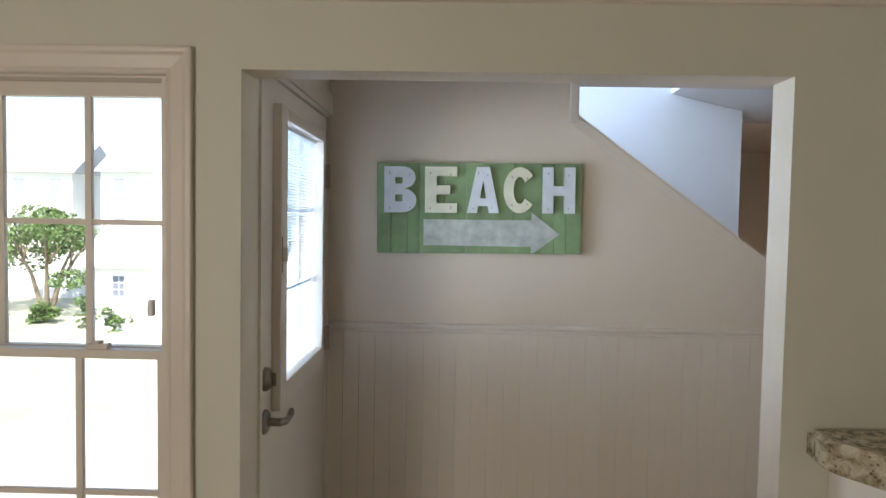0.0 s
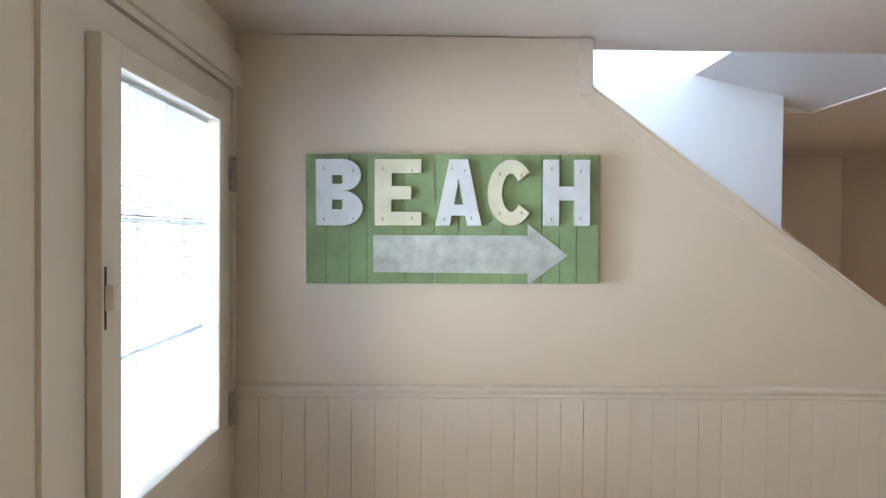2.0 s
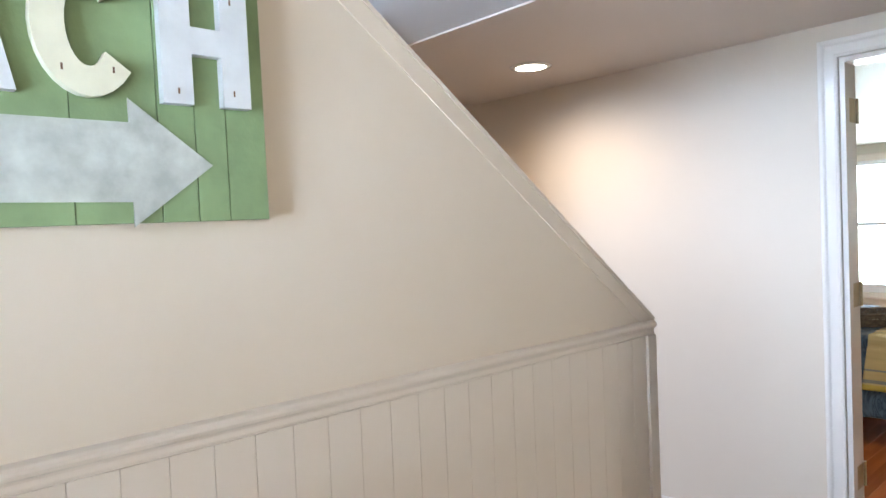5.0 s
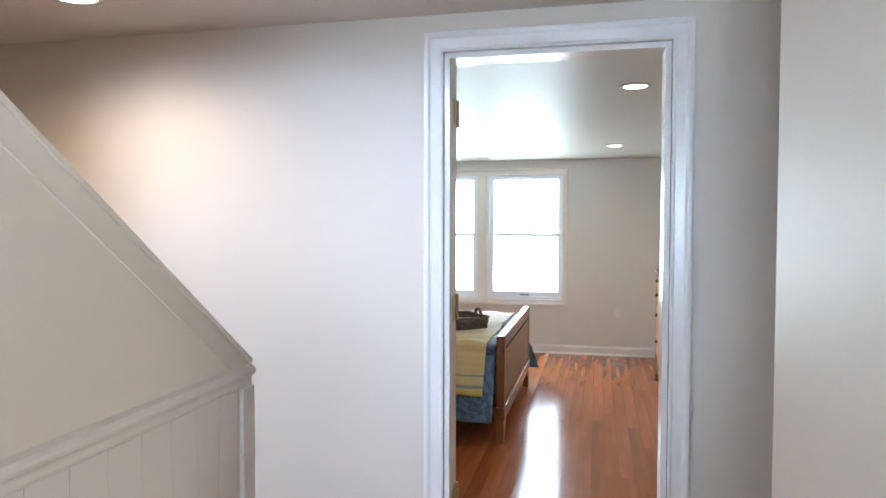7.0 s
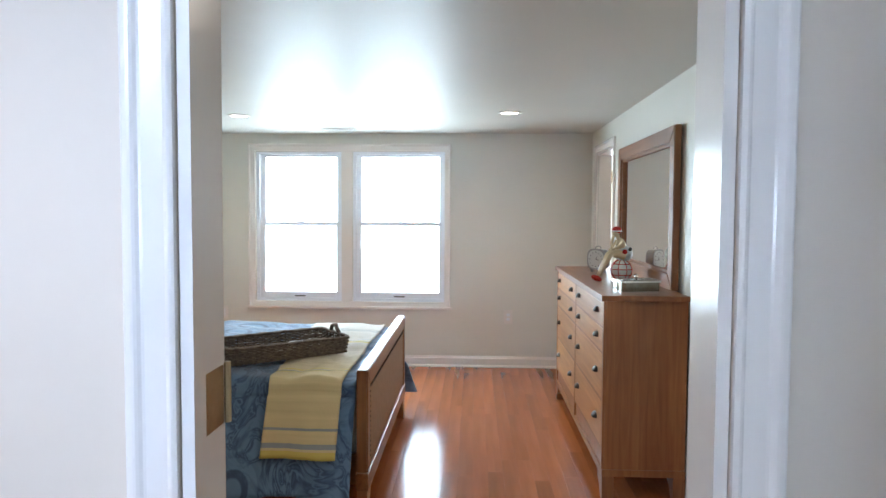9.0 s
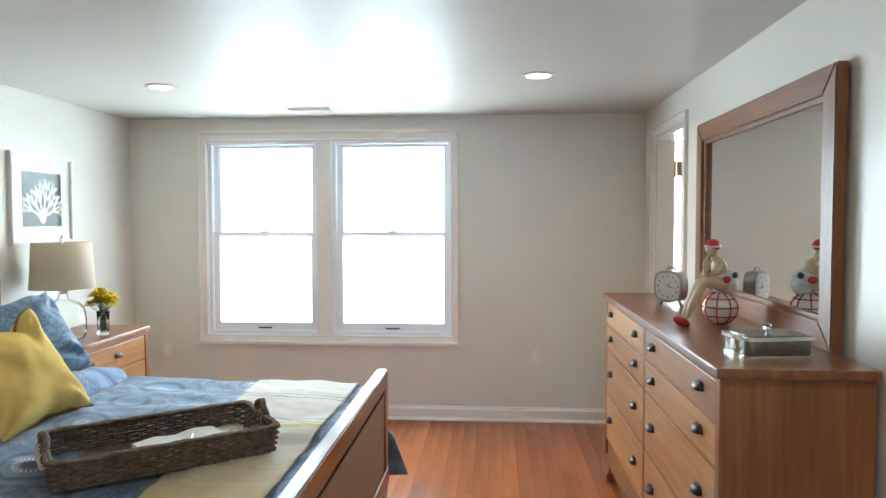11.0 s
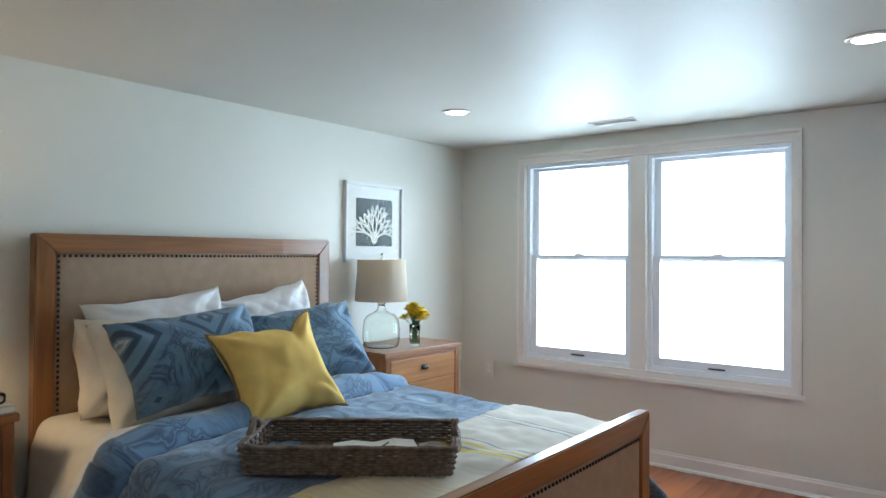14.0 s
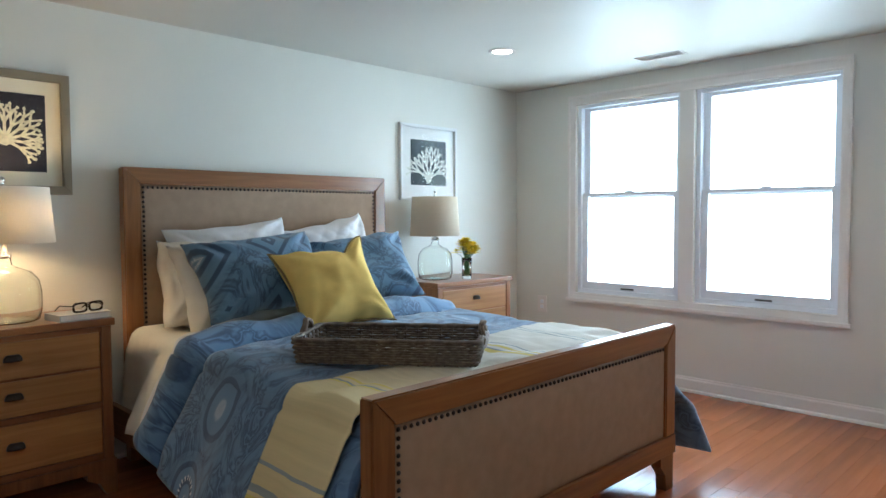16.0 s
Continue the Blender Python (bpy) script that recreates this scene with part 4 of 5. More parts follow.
def flowers():
    t = thing("flower_vase", (4.435, 1.53, 0.757), "small clear glass vase of yellow flowers on the nightstand", "flowers")
    part("vase", lathe([(0.0, 0.006), (0.030, 0.0), (0.034, 0.004), (0.033, 0.08), (0.036, 0.14), (0.0335, 0.14), (0.030, 0.08), (0.030, 0.02), (0.0, 0.018)], 28), CLEAR, t, smooth=True)
    rng = random.Random(11)
    green, petal = plain("stem_leaf_green", (0.06, 0.16, 0.03), 0.6, vary=0.3), plain("yellow_petals", (0.98, 0.66, 0.03), 0.6, vary=0.25, scale=40)
    bm, lf = bmesh.new(), bmesh.new()
    heads = []
    for i in range(30):
        a, r = rng.uniform(0, 6.28), rng.uniform(0.01, 0.072)
        h = (r * math.cos(a), r * math.sin(a), 0.235 - r * 0.5 + rng.uniform(-0.03, 0.03))
        heads.append(h)
        tube([(rng.uniform(-0.02, 0.02), rng.uniform(-0.02, 0.02), 0.02), (h[0] * 0.35, h[1] * 0.35, 0.14), h], 0.0018, 5, bm)
        q = Vector((h[0] * 0.7, h[1] * 0.7, 0.17 + rng.uniform(0, 0.04)))
        d = Vector((math.cos(a + 1), math.sin(a + 1), 0.1)) * 0.028
        sd = Vector((-math.sin(a + 1), math.cos(a + 1), 0)) * 0.010
        lf.faces.new([lf.verts.new(p) for p in (q, q + d * 0.5 + sd, q + d, q + d * 0.5 - sd)])
    part("stems", bm, green, t, "green flower stems")
    part("leaves", lf, green, t, "small green leaves")
    for h in heads:
        b = bmesh.new()
        for ring, (n, rad, lift) in enumerate(((8, 0.044, 0.000), (7, 0.034, 0.009), (5, 0.021, 0.016))):
            for k in range(n):
                a = 2 * math.pi * k / n + ring * 0.5 + h[0] * 40
                c, s = math.cos(a), math.sin(a)
                u, v = rad, rad * 0.55
                pts = [(0, 0, lift), (c * u * 0.6 - s * v, s * u * 0.6 + c * v, lift + 0.006), (c * u, s * u, lift + 0.003 + 0.006 * ring), (c * u * 0.6 + s * v, s * u * 0.6 - c * v, lift + 0.006)]
                b.faces.new([b.verts.new((h[0] + p[0], h[1] + p[1], h[2] + p[2])) for p in pts])
        part("flower", b, petal, t)


flowers()


def cloth_pattern(name, base, dark, light, scale, distance="EUCLIDEAN", rings_per=42.0, reach=(0.30, 0.55)):
    """Woven blue cloth with medallions, swirls and small pale dots."""
    m, nt, b = shader(name)
    v = coords(nt, (1, 1, 1), "UV")
    warp = nt.nodes.new("ShaderNodeVectorMath")
    warp.operation = "MULTIPLY_ADD"
    nz = node(nt, "TexNoise", Scale=scale * 0.5, Detail=2.0)
    nt.links.new(v, nz.inputs["Vector"])
    nt.links.new(nz.outputs["Color"], warp.inputs[0])
    warp.inputs[1].default_value = (0.3 / scale, 0.3 / scale, 0)
    nt.links.new(v, warp.inputs[2])
    vor = node(nt, "TexVoronoi", Scale=scale)
    vor.inputs["Randomness"].default_value = 0.55
    vor.distance = distance
    nt.links.new(warp.outputs[0], vor.inputs["Vector"])
    rings = nt.nodes.new("ShaderNodeMath")
    rings.operation = "MULTIPLY"
    rings.inputs[1].default_value = rings_per
    nt.links.new(vor.outputs["Distance"], rings.inputs[0])
    sin = nt.nodes.new("ShaderNodeMath")
    sin.operation = "SINE"
    nt.links.new(rings.outputs[0], sin.inputs[0])
    ringc = ramp(nt, sin.outputs[0], [(0.15, base), (0.65, dark)])
    near = ramp(nt, vor.outputs["Distance"], [(reach[0], (1, 1, 1)), (reach[1], (0, 0, 0))])
    wv = node(nt, "TexNoise", Scale=scale * 1.6, Detail=3.0, Distortion=2.2)
    nt.links.new(v, wv.inputs["Vector"])
    swirl = ramp(nt, wv.outputs[0], [(0.40, base), (0.47, dark), (0.50, base), (0.53, dark), (0.60, base)])
    c = mixc(nt, near, swirl, ringc)
    local = nt.nodes.new("ShaderNodeVectorMath")
    local.operation = "SUBTRACT"
    nt.links.new(warp.outputs[0], local.inputs[0])
    nt.links.new(vor.outputs["Position"], local.inputs[1])
    xy = nt.nodes.new("ShaderNodeSeparateXYZ")
    nt.links.new(local.outputs[0], xy.inputs[0])

    def maths(op, a, k=None):
        n = nt.nodes.new("ShaderNodeMath")
        n.operation = op
        for sock, x in zip(n.inputs, (a, k)):
            if isinstance(x, (int, float)):
                sock.default_value = x
            elif x is not None:
                nt.links.new(x, sock)
        return n.outputs[0]
    angle = maths("ARCTAN2", xy.outputs[1], xy.outputs[0])
    dot_row = ramp(nt, maths("SINE", maths("MULTIPLY", angle, 22.0)), [(0.25, (0, 0, 0)), (0.55, (1, 1, 1))])
    ring_at = ramp(nt, vor.outputs["Distance"], [(0.075, (1, 1, 1)), (0.09, (0, 0, 0)), (0.185, (0, 0, 0)), (0.20, (1, 1, 1)), (0.225, (1, 1, 1)), (0.24, (0, 0, 0))])
    mask = mixc(nt, 1.0, (0.0, 0.0, 0.0), mixc(nt, 1.0, dot_row, ring_at, "MULTIPLY"))
    c = mixc(nt, mask, c, light)
    fade = ramp(nt, noise_of(nt, v, 3.0, 3), [(0.3, (0.85, 0.87, 0.9)), (0.7, (1.15, 1.12, 1.1))])
    nt.links.new(mixc(nt, 1.0, c, fade, "MULTIPLY"), b.inputs["Base Color"])
    b.inputs["Roughness"].default_value = 0.8
    b.inputs["Sheen Weight"].default_value = 0.3
    bump(nt, b, noise_of(nt, v, 500, 2), 0.25)
    return m


BLUE = cloth_pattern("blue_medallion_cotton", (0.125, 0.230, 0.385), (0.042, 0.086, 0.170), (0.68, 0.72, 0.76), 7.0)
BLUE_SHAM = cloth_pattern("blue_medallion_sham_cotton", (0.125, 0.235, 0.360), (0.042, 0.086, 0.155), (0.68, 0.72, 0.76), 2.9, "MANHATTAN", 26.0, (0.62, 0.85))


def throw_material():
    m, nt, b = shader("striped_cotton_throw")
    v = coords(nt, (1, 1, 1), "UV")
    sep = nt.nodes.new("ShaderNodeSeparateXYZ")
    nt.links.new(v, sep.inputs[0])
    cream, white = (0.68, 0.56, 0.31), (0.72, 0.69, 0.63)
    base = ramp(nt, sep.outputs[0], [(0.18, cream), (0.42, white)])
    blue, gold = (0.28, 0.32, 0.35), (0.66, 0.54, 0.14)
    stops = []
    r = nt.nodes.new("ShaderNodeValToRGB")
    r.color_ramp.interpolation = "CONSTANT"
    bands = [(0.0, gold), (0.009, None), (0.013, blue), (0.020, None), (0.042, blue), (0.0435, None), (0.048, blue), (0.0495, None), (0.068, blue), (0.0695, None), (0.075, blue), (0.0765, None),
             (0.185, gold), (0.190, blue), (0.193, None), (0.200, gold), (0.204, blue), (0.207, None),
             (0.44, gold), (0.450, blue), (0.455, None), (0.463, gold), (0.472, None), (0.482, blue), (0.486, None), (0.60, blue), (0.604, None), (0.615, blue), (0.619, None)]
    while len(r.color_ramp.elements) < len(bands):
        r.color_ramp.elements.new(0.5)
    g = nt.nodes.new("ShaderNodeValToRGB")
    g.color_ramp.interpolation = "CONSTANT"
    while len(g.color_ramp.elements) < len(bands):
        g.color_ramp.elements.new(0.5)
    for i, (p, c) in enumerate(bands):
        e = r.color_ramp.elements[i]
        e.position, e.color = p, (*(c or white), 1)
        e = g.color_ramp.elements[i]
        k = 0.95 if c else 0.0
        e.position, e.color = p, (k, k, k, 1)
    nt.links.new(sep.outputs[0], r.inputs[0])
    nt.links.new(sep.outputs[0], g.inputs[0])
    streak = ramp(nt, noise_of(nt, coords(nt, (90, 2, 1), "UV"), 1.0, 3), [(0.3, (0.86, 0.86, 0.84)), (0.65, (1.0, 1.0, 1.0))])
    nt.links.new(mixc(nt, 1.0, mixc(nt, g.outputs[0], base, r.outputs[0]), streak, "MULTIPLY"), b.inputs["Base Color"])
    b.inputs["Roughness"].default_value = 0.9
    wv = node(nt, "TexWave", Scale=120.0)
    wv.bands_direction = "Y"
    nt.links.new(v, wv.inputs["Vector"])
    bump(nt, b, wv.outputs[0], 0.35, 0.001)
    return m


THROW = throw_material()


def drape(name, xw, xe, y0, y1, top, drop_w, drop_e, mat, parent, label, wrinkle=0.010, lift=0.0, nu=110, nv=60, seed=0.0, flare=0.0, round_=0.07, hem=0.0, thick=0.006, fold=0.0, skew=0.0, skew_all=False, short=0.0):
    """Cloth over the bed: flat on top, rounded at both sides and hanging, with soft folds. UV follow the cloth in metres / 2.6."""
    bm = bmesh.new()
    uv = bm.loops.layers.uv.new("UVMap")
    half = (xe - xw)
    total = drop_w + half + drop_e
    rows = []
    for j in range(nv + 1):
        fy = j / nv
        y = y0 + (y1 - y0) * fy
        row = []
        for i in range(nu + 1):
            s = total * i / nu - drop_w
            n1 = noise.noise(Vector((s * 2.2 + seed, y * 2.2, seed))) + 0.5 * noise.noise(Vector((s * 6 + seed, y * 6, 3 + seed))) + 0.22 * noise.noise(Vector((s * 15, y * 15, seed)))
            n1 += 0.5 * (0.5 - abs(noise.noise(Vector((s * 4.2 - y * 1.5, y * 3.1 + s * 1.2, 4.0 + seed))))) - 0.2
            n1 += 0.9 * (abs(noise.noise(Vector((s * 1.3 + y * 2.6 + seed, y * 0.7 - s * 0.5, 9.0)))) - 0.25)
            q = math.pi / 2 * round_
            yy = y - skew * (1 - min(max(s / half, 0), 1)) * (1.0 if skew_all else fy ** 1.5)
            if s < q or s > half - q:
                d = (q - s) if s < q else (s - (half - q))
                sgn = -1 if s < q else 1
                edge = xw if s < q else xe
                if d < 2 * q * 0.5 + q * 0.5:
                    a = min(d / (1.5 * q), 1) * math.pi / 2
                    x = edge - sgn * round_ + sgn * round_ * math.sin(a)
                    z = top - round_ * (1 - math.cos(a))
                    z += wrinkle * n1 * (1 - a / 2)
                    hang = 0.0
                else:
                    hang = (d - 1.5 * q) * (1 - short * fy ** 4)
                    rip = math.sin(y * 13 + seed + 1.5 * noise.noise(Vector((y * 2, seed, 0)))) * 0.5 + n1 * 0.8
                    k = min(hang / 0.25, 1.0)
                    x = edge + sgn * (0.012 + 0.030 * k + 0.024 * k * rip + ((0.40 if y < 1.36 else 0.40 * max(0, 1 - (y - 1.36) / 0.06)) * hang if sgn < 0 else 0.05 * hang))
                    z = top - round_ - hang + hem * math.sin(y * 5 + seed)
                    if flare and sgn > 0:
                        e = max(0.0, 1 - fy / 0.28) ** 1.5
                        x += flare * e * k * (0.4 + hang)
                        yy -= flare * 1.3 * e * k * hang * 1.2
            else:
                m = min((s - q) / 0.3, (half - q - s) / 0.3, 1)
                x = xw + s
                z = top + wrinkle * n1 + lift * math.sin(math.pi * min(max(m, 0), 1) / 2)
            z += 0.059 * min(max((y - 0.4) / 0.8, 0.0), 1.0)
            if fold and fy > 1 - fold:
                e = (fy - (1 - fold)) / fold
                puff = 0.066 * math.sin(math.pi * min(e, 1)) ** 0.7 + 0.012 * n1 * e
                z += puff * (1.0 if q < s < half - q else 0.5)
                x += 0.0 if q < s < half - q else (-1 if s <= q else 1) * puff * 0.8
            if fold:
                c = 0.018 * math.exp(-(((fy - 1 + fold) / 0.022) ** 2))
                z -= c
                x += 0.0 if q < s < half - q else (1 if s <= q else -1) * c
            row.append((bm.verts.new((x, yy, max(z, 0.03))), ((s + drop_w) / 2.6, y / 2.6)))
        rows.append(row)
    for a, b in zip(rows, rows[1:]):
        for i in range(nu):
            quad = (a[i], a[i + 1], b[i + 1], b[i])
            f = bm.faces.new([v for v, _ in quad])
            for lp, (_, c) in zip(f.loops, quad):
                lp[uv].uv = c
    ob = part(name, bm, mat, parent, label, smooth=True) if parent else mesh_object(name, bm, mat, None, label, smooth=True)
    mod = ob.modifiers.new("thickness", "SOLIDIFY")
    mod.thickness, mod.offset = thick, 1
    return ob


def pillow(name, w, h, t, mat, place, rx, ry, rz, label, category="pillow", seed=1.0, corner=0.15, n=34, piping=None, quilt=0.0, notch=0.0, crease=0.014, group="pillows on the bed"):
    """A stuffed pillow: its outline sags between pulled-out corners, its two faces bulge and crease."""
    bm = bmesh.new()
    uv = bm.loops.layers.uv.new("UVMap")
    grid = {}
    for side in (1, -1):
        for j in range(n + 1):
            for i in range(n + 1):
                u, v = 2 * i / n - 1, 2 * j / n - 1
                if side < 0 and (i in (0, n) or j in (0, n)):
                    grid[side, i, j] = grid[1, i, j]
                    continue
                x = u * w / 2 * (1 - corner * (1 - v * v))
                z = v * h / 2 * (1 - corner * (1 - u * u))
                b = (max(0, 1 - u ** 4) * max(0, 1 - v ** 4)) ** 0.55
                nz = noise.noise(Vector((u * 1.6 + seed, v * 1.6, side * 2 + seed))) + 0.15 * noise.noise(Vector((u * 4 + seed, v * 4, side + seed)))
                y = -side * t / 2 * b * (1 + 0.20 * nz)
                for cu, cv in ((-1, 1), (1, 1), (1, -1), (-1, -1)):
                    r = math.hypot(u - cu, v - cv)
                    ang = math.atan2(v - cv, u - cu)
                    y += side * crease * math.sin(9 * ang + seed * (2 + cu + cv)) * math.exp(-((r - 0.45) / 0.28) ** 2)
                if quilt and side > 0:
                    y -= quilt * (abs(math.sin((u * w + v * h) * 15)) ** 0.5 + abs(math.sin((u * w - v * h) * 15)) ** 0.5 - 1) * b
                z += 0.012 * noise.noise(Vector((u * 3, seed, v)))
                if notch:
                    z -= notch * math.exp(-((u - 0.42) / 0.20) ** 2) * max(0.0, v) ** 3
                    y += side * 0.030 * math.exp(-((u - 0.42) / 0.10) ** 2) * max(0.0, v) ** 2 * (1 - v ** 4)
                grid[side, i, j] = bm.verts.new((x, y, z))
    for side in (1, -1):
        for j in range(n):
            for i in range(n):
                vs = [grid[side, i, j], grid[side, i + 1, j], grid[side, i + 1, j + 1], grid[side, i, j + 1]]
                f = bm.faces.new(vs)
                for lp, (a, c) in zip(f.loops, ((i, j), (i + 1, j), (i + 1, j + 1), (i, j + 1))):
                    lp[uv].uv = (a / n * w + seed * 0.37, c / n * h + seed * 0.21)
    t_ob = thing(name, place, label, category, group)
    t_ob.matrix_basis = pose(*place, rx, ry, rz)
    if piping:
        pts = []
        ring = [(i, 0) for i in range(n)] + [(n, j) for j in range(n)] + [(n - i, n) for i in range(n)] + [(0, n - j) for j in range(n)]
        for i, j in ring:
            pts.append(grid[1, i, j].co.copy())
        part("piping", tube(pts, 0.0075, 6, closed=True), piping, t_ob, "darker piping round the edge", smooth=True)
    part("cover", bm, mat, t_ob, smooth=True)
    return t_ob


def bed():
    t = thing("bed", (3.0, 0.75, 0.0), "cherry-brown wooden bed with tan upholstered headboard and footboard", "bed")
    to = lambda bm: (bm.transform(pose(-3.0, -0.75, 0)), bm)[1]

    def framed_panel(name, x0, x1, y0, y1, z0, z1, w, label):
        """Posts and rails with a chamfered inner edge round a padded panel."""
        g = bmesh.new()
        box(g, x0 + w, x1 - w, y0 + 0.014, y1 - 0.014, z0, z1 - w)
        front = [f for f in g.faces if abs(f.normal.y) > 0.9]
        bmesh.ops.inset_region(g, faces=front, thickness=0.012, depth=0.006)
        bmesh.ops.inset_region(g, faces=front, thickness=0.025, depth=0.005)
        bmesh.ops.inset_region(g, faces=front, thickness=0.045, depth=0.003)
        panel = part(name + "_panel", to(g), LINEN, t, label, smooth=True)
        for nm, o, mat in (("top_rail", [(x0, z1), (x1, z1), (x1 - w, z1 - w), (x0 + w, z1 - w)], BED_X), ("post", [(x0, z0 - 0.001), (x0 + w, z0 - 0.001), (x0 + w, z1 - w), (x0, z1)], BED_Z), ("post", [(x1, z0 - 0.001), (x1 - w, z0 - 0.001), (x1 - w, z1 - w), (x1, z1)], BED_Z)):
            bm = prism(o, "y", y0, y1)
            bmesh.ops.bevel(bm, geom=list(bm.edges), offset=0.005, segments=2, affect="EDGES")
            part(name + "_" + nm, to(bm), mat, t)
        nails = bmesh.new()
        yn = y0 + 0.004
        pts = [(x0 + w + 0.012 + 0.0235 * k, z1 - w - 0.014) for k in range(int((x1 - x0 - 2 * w - 0.02) / 0.0235) + 1)]
        pts += [(xx, z1 - w - 0.038 - 0.0235 * k) for xx in ((x0 + w + 0.012, x1 - w - 0.014) if name == "headboard" else (x0 + w + 0.012,)) for k in range(int((z1 - w - z0 - 0.05) / 0.0235))]
        for x, z in pts:
            bmesh.ops.create_icosphere(nails, subdivisions=1, radius=0.0078, matrix=Matrix.LocRotScale((x, yn, z), None, (1, 0.7, 1)))
        ob = part("nailhead_trim", to(nails), BRONZE, panel, "row of dark bronze nail heads", smooth=True)
        ob["kind"] = "stuff"
    framed_panel("headboard", 2.292, 3.918, 1.765, 1.825, 0.30, 1.425, 0.082, "tan upholstered headboard panel")
    part("headboard_rail", to(boxes((2.294, 3.915, 1.767, 1.823, 0.12, 0.298), bevel=0.004)), BED_X, t)
    part("headboard_leg", to(boxes((2.294, 2.369, 1.767, 1.823, 0.0, 0.119))), BED_Z, t)
    part("headboard_leg", to(boxes((3.84, 3.915, 1.767, 1.823, 0.0, 0.119))), BED_Z, t)
    framed_panel("footboard", 2.148, 3.83, -0.258, -0.205, 0.235, 0.712, 0.082, "tan upholstered footboard panel")
    part("footboard_rail", to(boxes((2.135, 3.83, -0.262, -0.203, 0.155, 0.236), bevel=0.006)), BED_X, t)
    for a in (2.145, 3.73):
        o = [(a, 0.0), (a + 0.09, 0.0), (a + 0.09, 0.154), (a, 0.154)]
        if a < 3:
            o = [(a, 0.0), (a + 0.06, 0.0), (a + 0.068, 0.07), (a + 0.11, 0.115), (a + 0.11, 0.154), (a, 0.154)]
        else:
            o = [(a + 0.09, 0.0), (a + 0.03, 0.0), (a + 0.022, 0.07), (a - 0.02, 0.115), (a - 0.02, 0.154), (a + 0.09, 0.154)]
        part("footboard_leg", to(prism(o, "y", -0.255, -0.208)), BED_Z, t)
    for a in (2.195, 3.775):
        part("side_rail", to(boxes((a, a + 0.03, -0.203, 1.764, 0.16, 0.31), bevel=0.004)), BED_Y, t)
    slat = to(boxes(*[(2.196, 3.774, y, y + 0.08, 0.20, 0.22) for y in (-0.1, 0.35, 0.8, 1.25, 1.6)]))
    part("slats", slat, BED_X, t)
    m = bmesh.new()
    box(m, 2.295, 3.77, -0.19, 1.75, 0.222, 0.586, bevel=0.06, seg=4)
    for v in m.verts:
        if v.co.z > 0.45:
            v.co.z += 0.058 * (v.co.y + 0.19) / 1.94
    tagged(mesh_object("mattress", m, CREAM_CLOTH, smooth=True), "cream-covered thick mattress on the bed", "mattress")
    sheet = drape("flat_sheet", 2.285, 3.785, 0.84, 1.72, 0.598, 0.36, 0.32, CREAM_CLOTH, None, "", wrinkle=0.006, seed=3.1, hem=0.02, nu=90, nv=30, thick=0.003)
    tagged(sheet, "cream cotton sheet folded back over the mattress", "sheet")
    duvet = drape("duvet", 2.225, 3.80, -0.19, 1.25, 0.628, 0.46, 0.50, BLUE, None, "", wrinkle=0.024, seed=1.3, hem=0.015, nu=150, nv=100, flare=0.20, fold=0.15, skew=0.26, thick=0.022, short=0.38)
    tagged(duvet, "blue medallion-patterned duvet spread over the bed", "duvet")
    turn = drape("sheet_fold", 2.235, 3.80, 1.18, 1.37, 0.643, 0.36, 0.25, WHITE_CLOTH, None, "", wrinkle=0.012, seed=1.3, skew=0.25, skew_all=True, nu=90, nv=6, thick=0.004)
    tagged(turn, "white sheet edge turned back above the duvet", "sheet")
    throw = drape("throw_blanket", 2.181, 3.826, -0.13, 0.36, 0.659, 0.31, 0.12, THROW, None, "", skew=0.15, wrinkle=0.024, seed=1.3, nu=120, nv=30, hem=0.0, thick=0.005)
    tagged(throw, "cream cotton throw with gold and grey stripes on the bed", "throw")
    tag = boxes((2.10, 2.135, -0.17, -0.165, 0.20, 0.26))
    tagged(mesh_object("care_label", tag, PAPER), "small white care label hanging from the duvet hem", "label")


bed()
pillow("white_sham", 0.67, 0.50, 0.24, WHITE_CLOTH, (2.785, 1.60, 0.915), -18, -5, 0, "white quilted cotton pillow against the headboard", seed=1.0, quilt=0.008, n=60, corner=0.09)
pillow("white_sham", 0.66, 0.50, 0.24, WHITE_CLOTH, (3.345, 1.60, 0.915), -18, -9, 0, "white quilted cotton pillow tilted against the headboard", seed=4.0, quilt=0.008, n=60, corner=0.09)
pillow("cream_pillow", 0.60, 0.42, 0.26, CREAM_CLOTH, (2.66, 1.56, 0.845), -20, 6, 4, "cream cotton pillow at the edge of the bed", seed=6.0, corner=0.07, crease=0.022)
pillow("cream_pillow", 0.62, 0.46, 0.22, CREAM_CLOTH, (2.70, 1.44, 0.855), -24, -2, 6, "cream cotton pillow behind the blue sham", seed=7.0, corner=0.08, crease=0.020)
pillow("blue_sham", 0.68, 0.41, 0.22, BLUE_SHAM, (2.745, 1.29, 0.910), -32, -4, 2, "blue medallion-patterned pillow sham", seed=2.0, corner=0.11)
pillow("blue_sham", 0.68, 0.42, 0.22, BLUE_SHAM, (3.315, 1.28, 0.895), -34, -5, -10, "blue medallion-patterned pillow sham tipped to one side", seed=5.0, corner=0.13)
pillow("yellow_cushion", 0.48, 0.46, 0.23, YELLOW, (2.945, 1.00, 0.850), -30, -9, -10, "mustard-yellow square cushion with olive piping", "cushion", seed=3.0, corner=0.20, notch=0.050, n=44, piping=PIPING, crease=0.007)


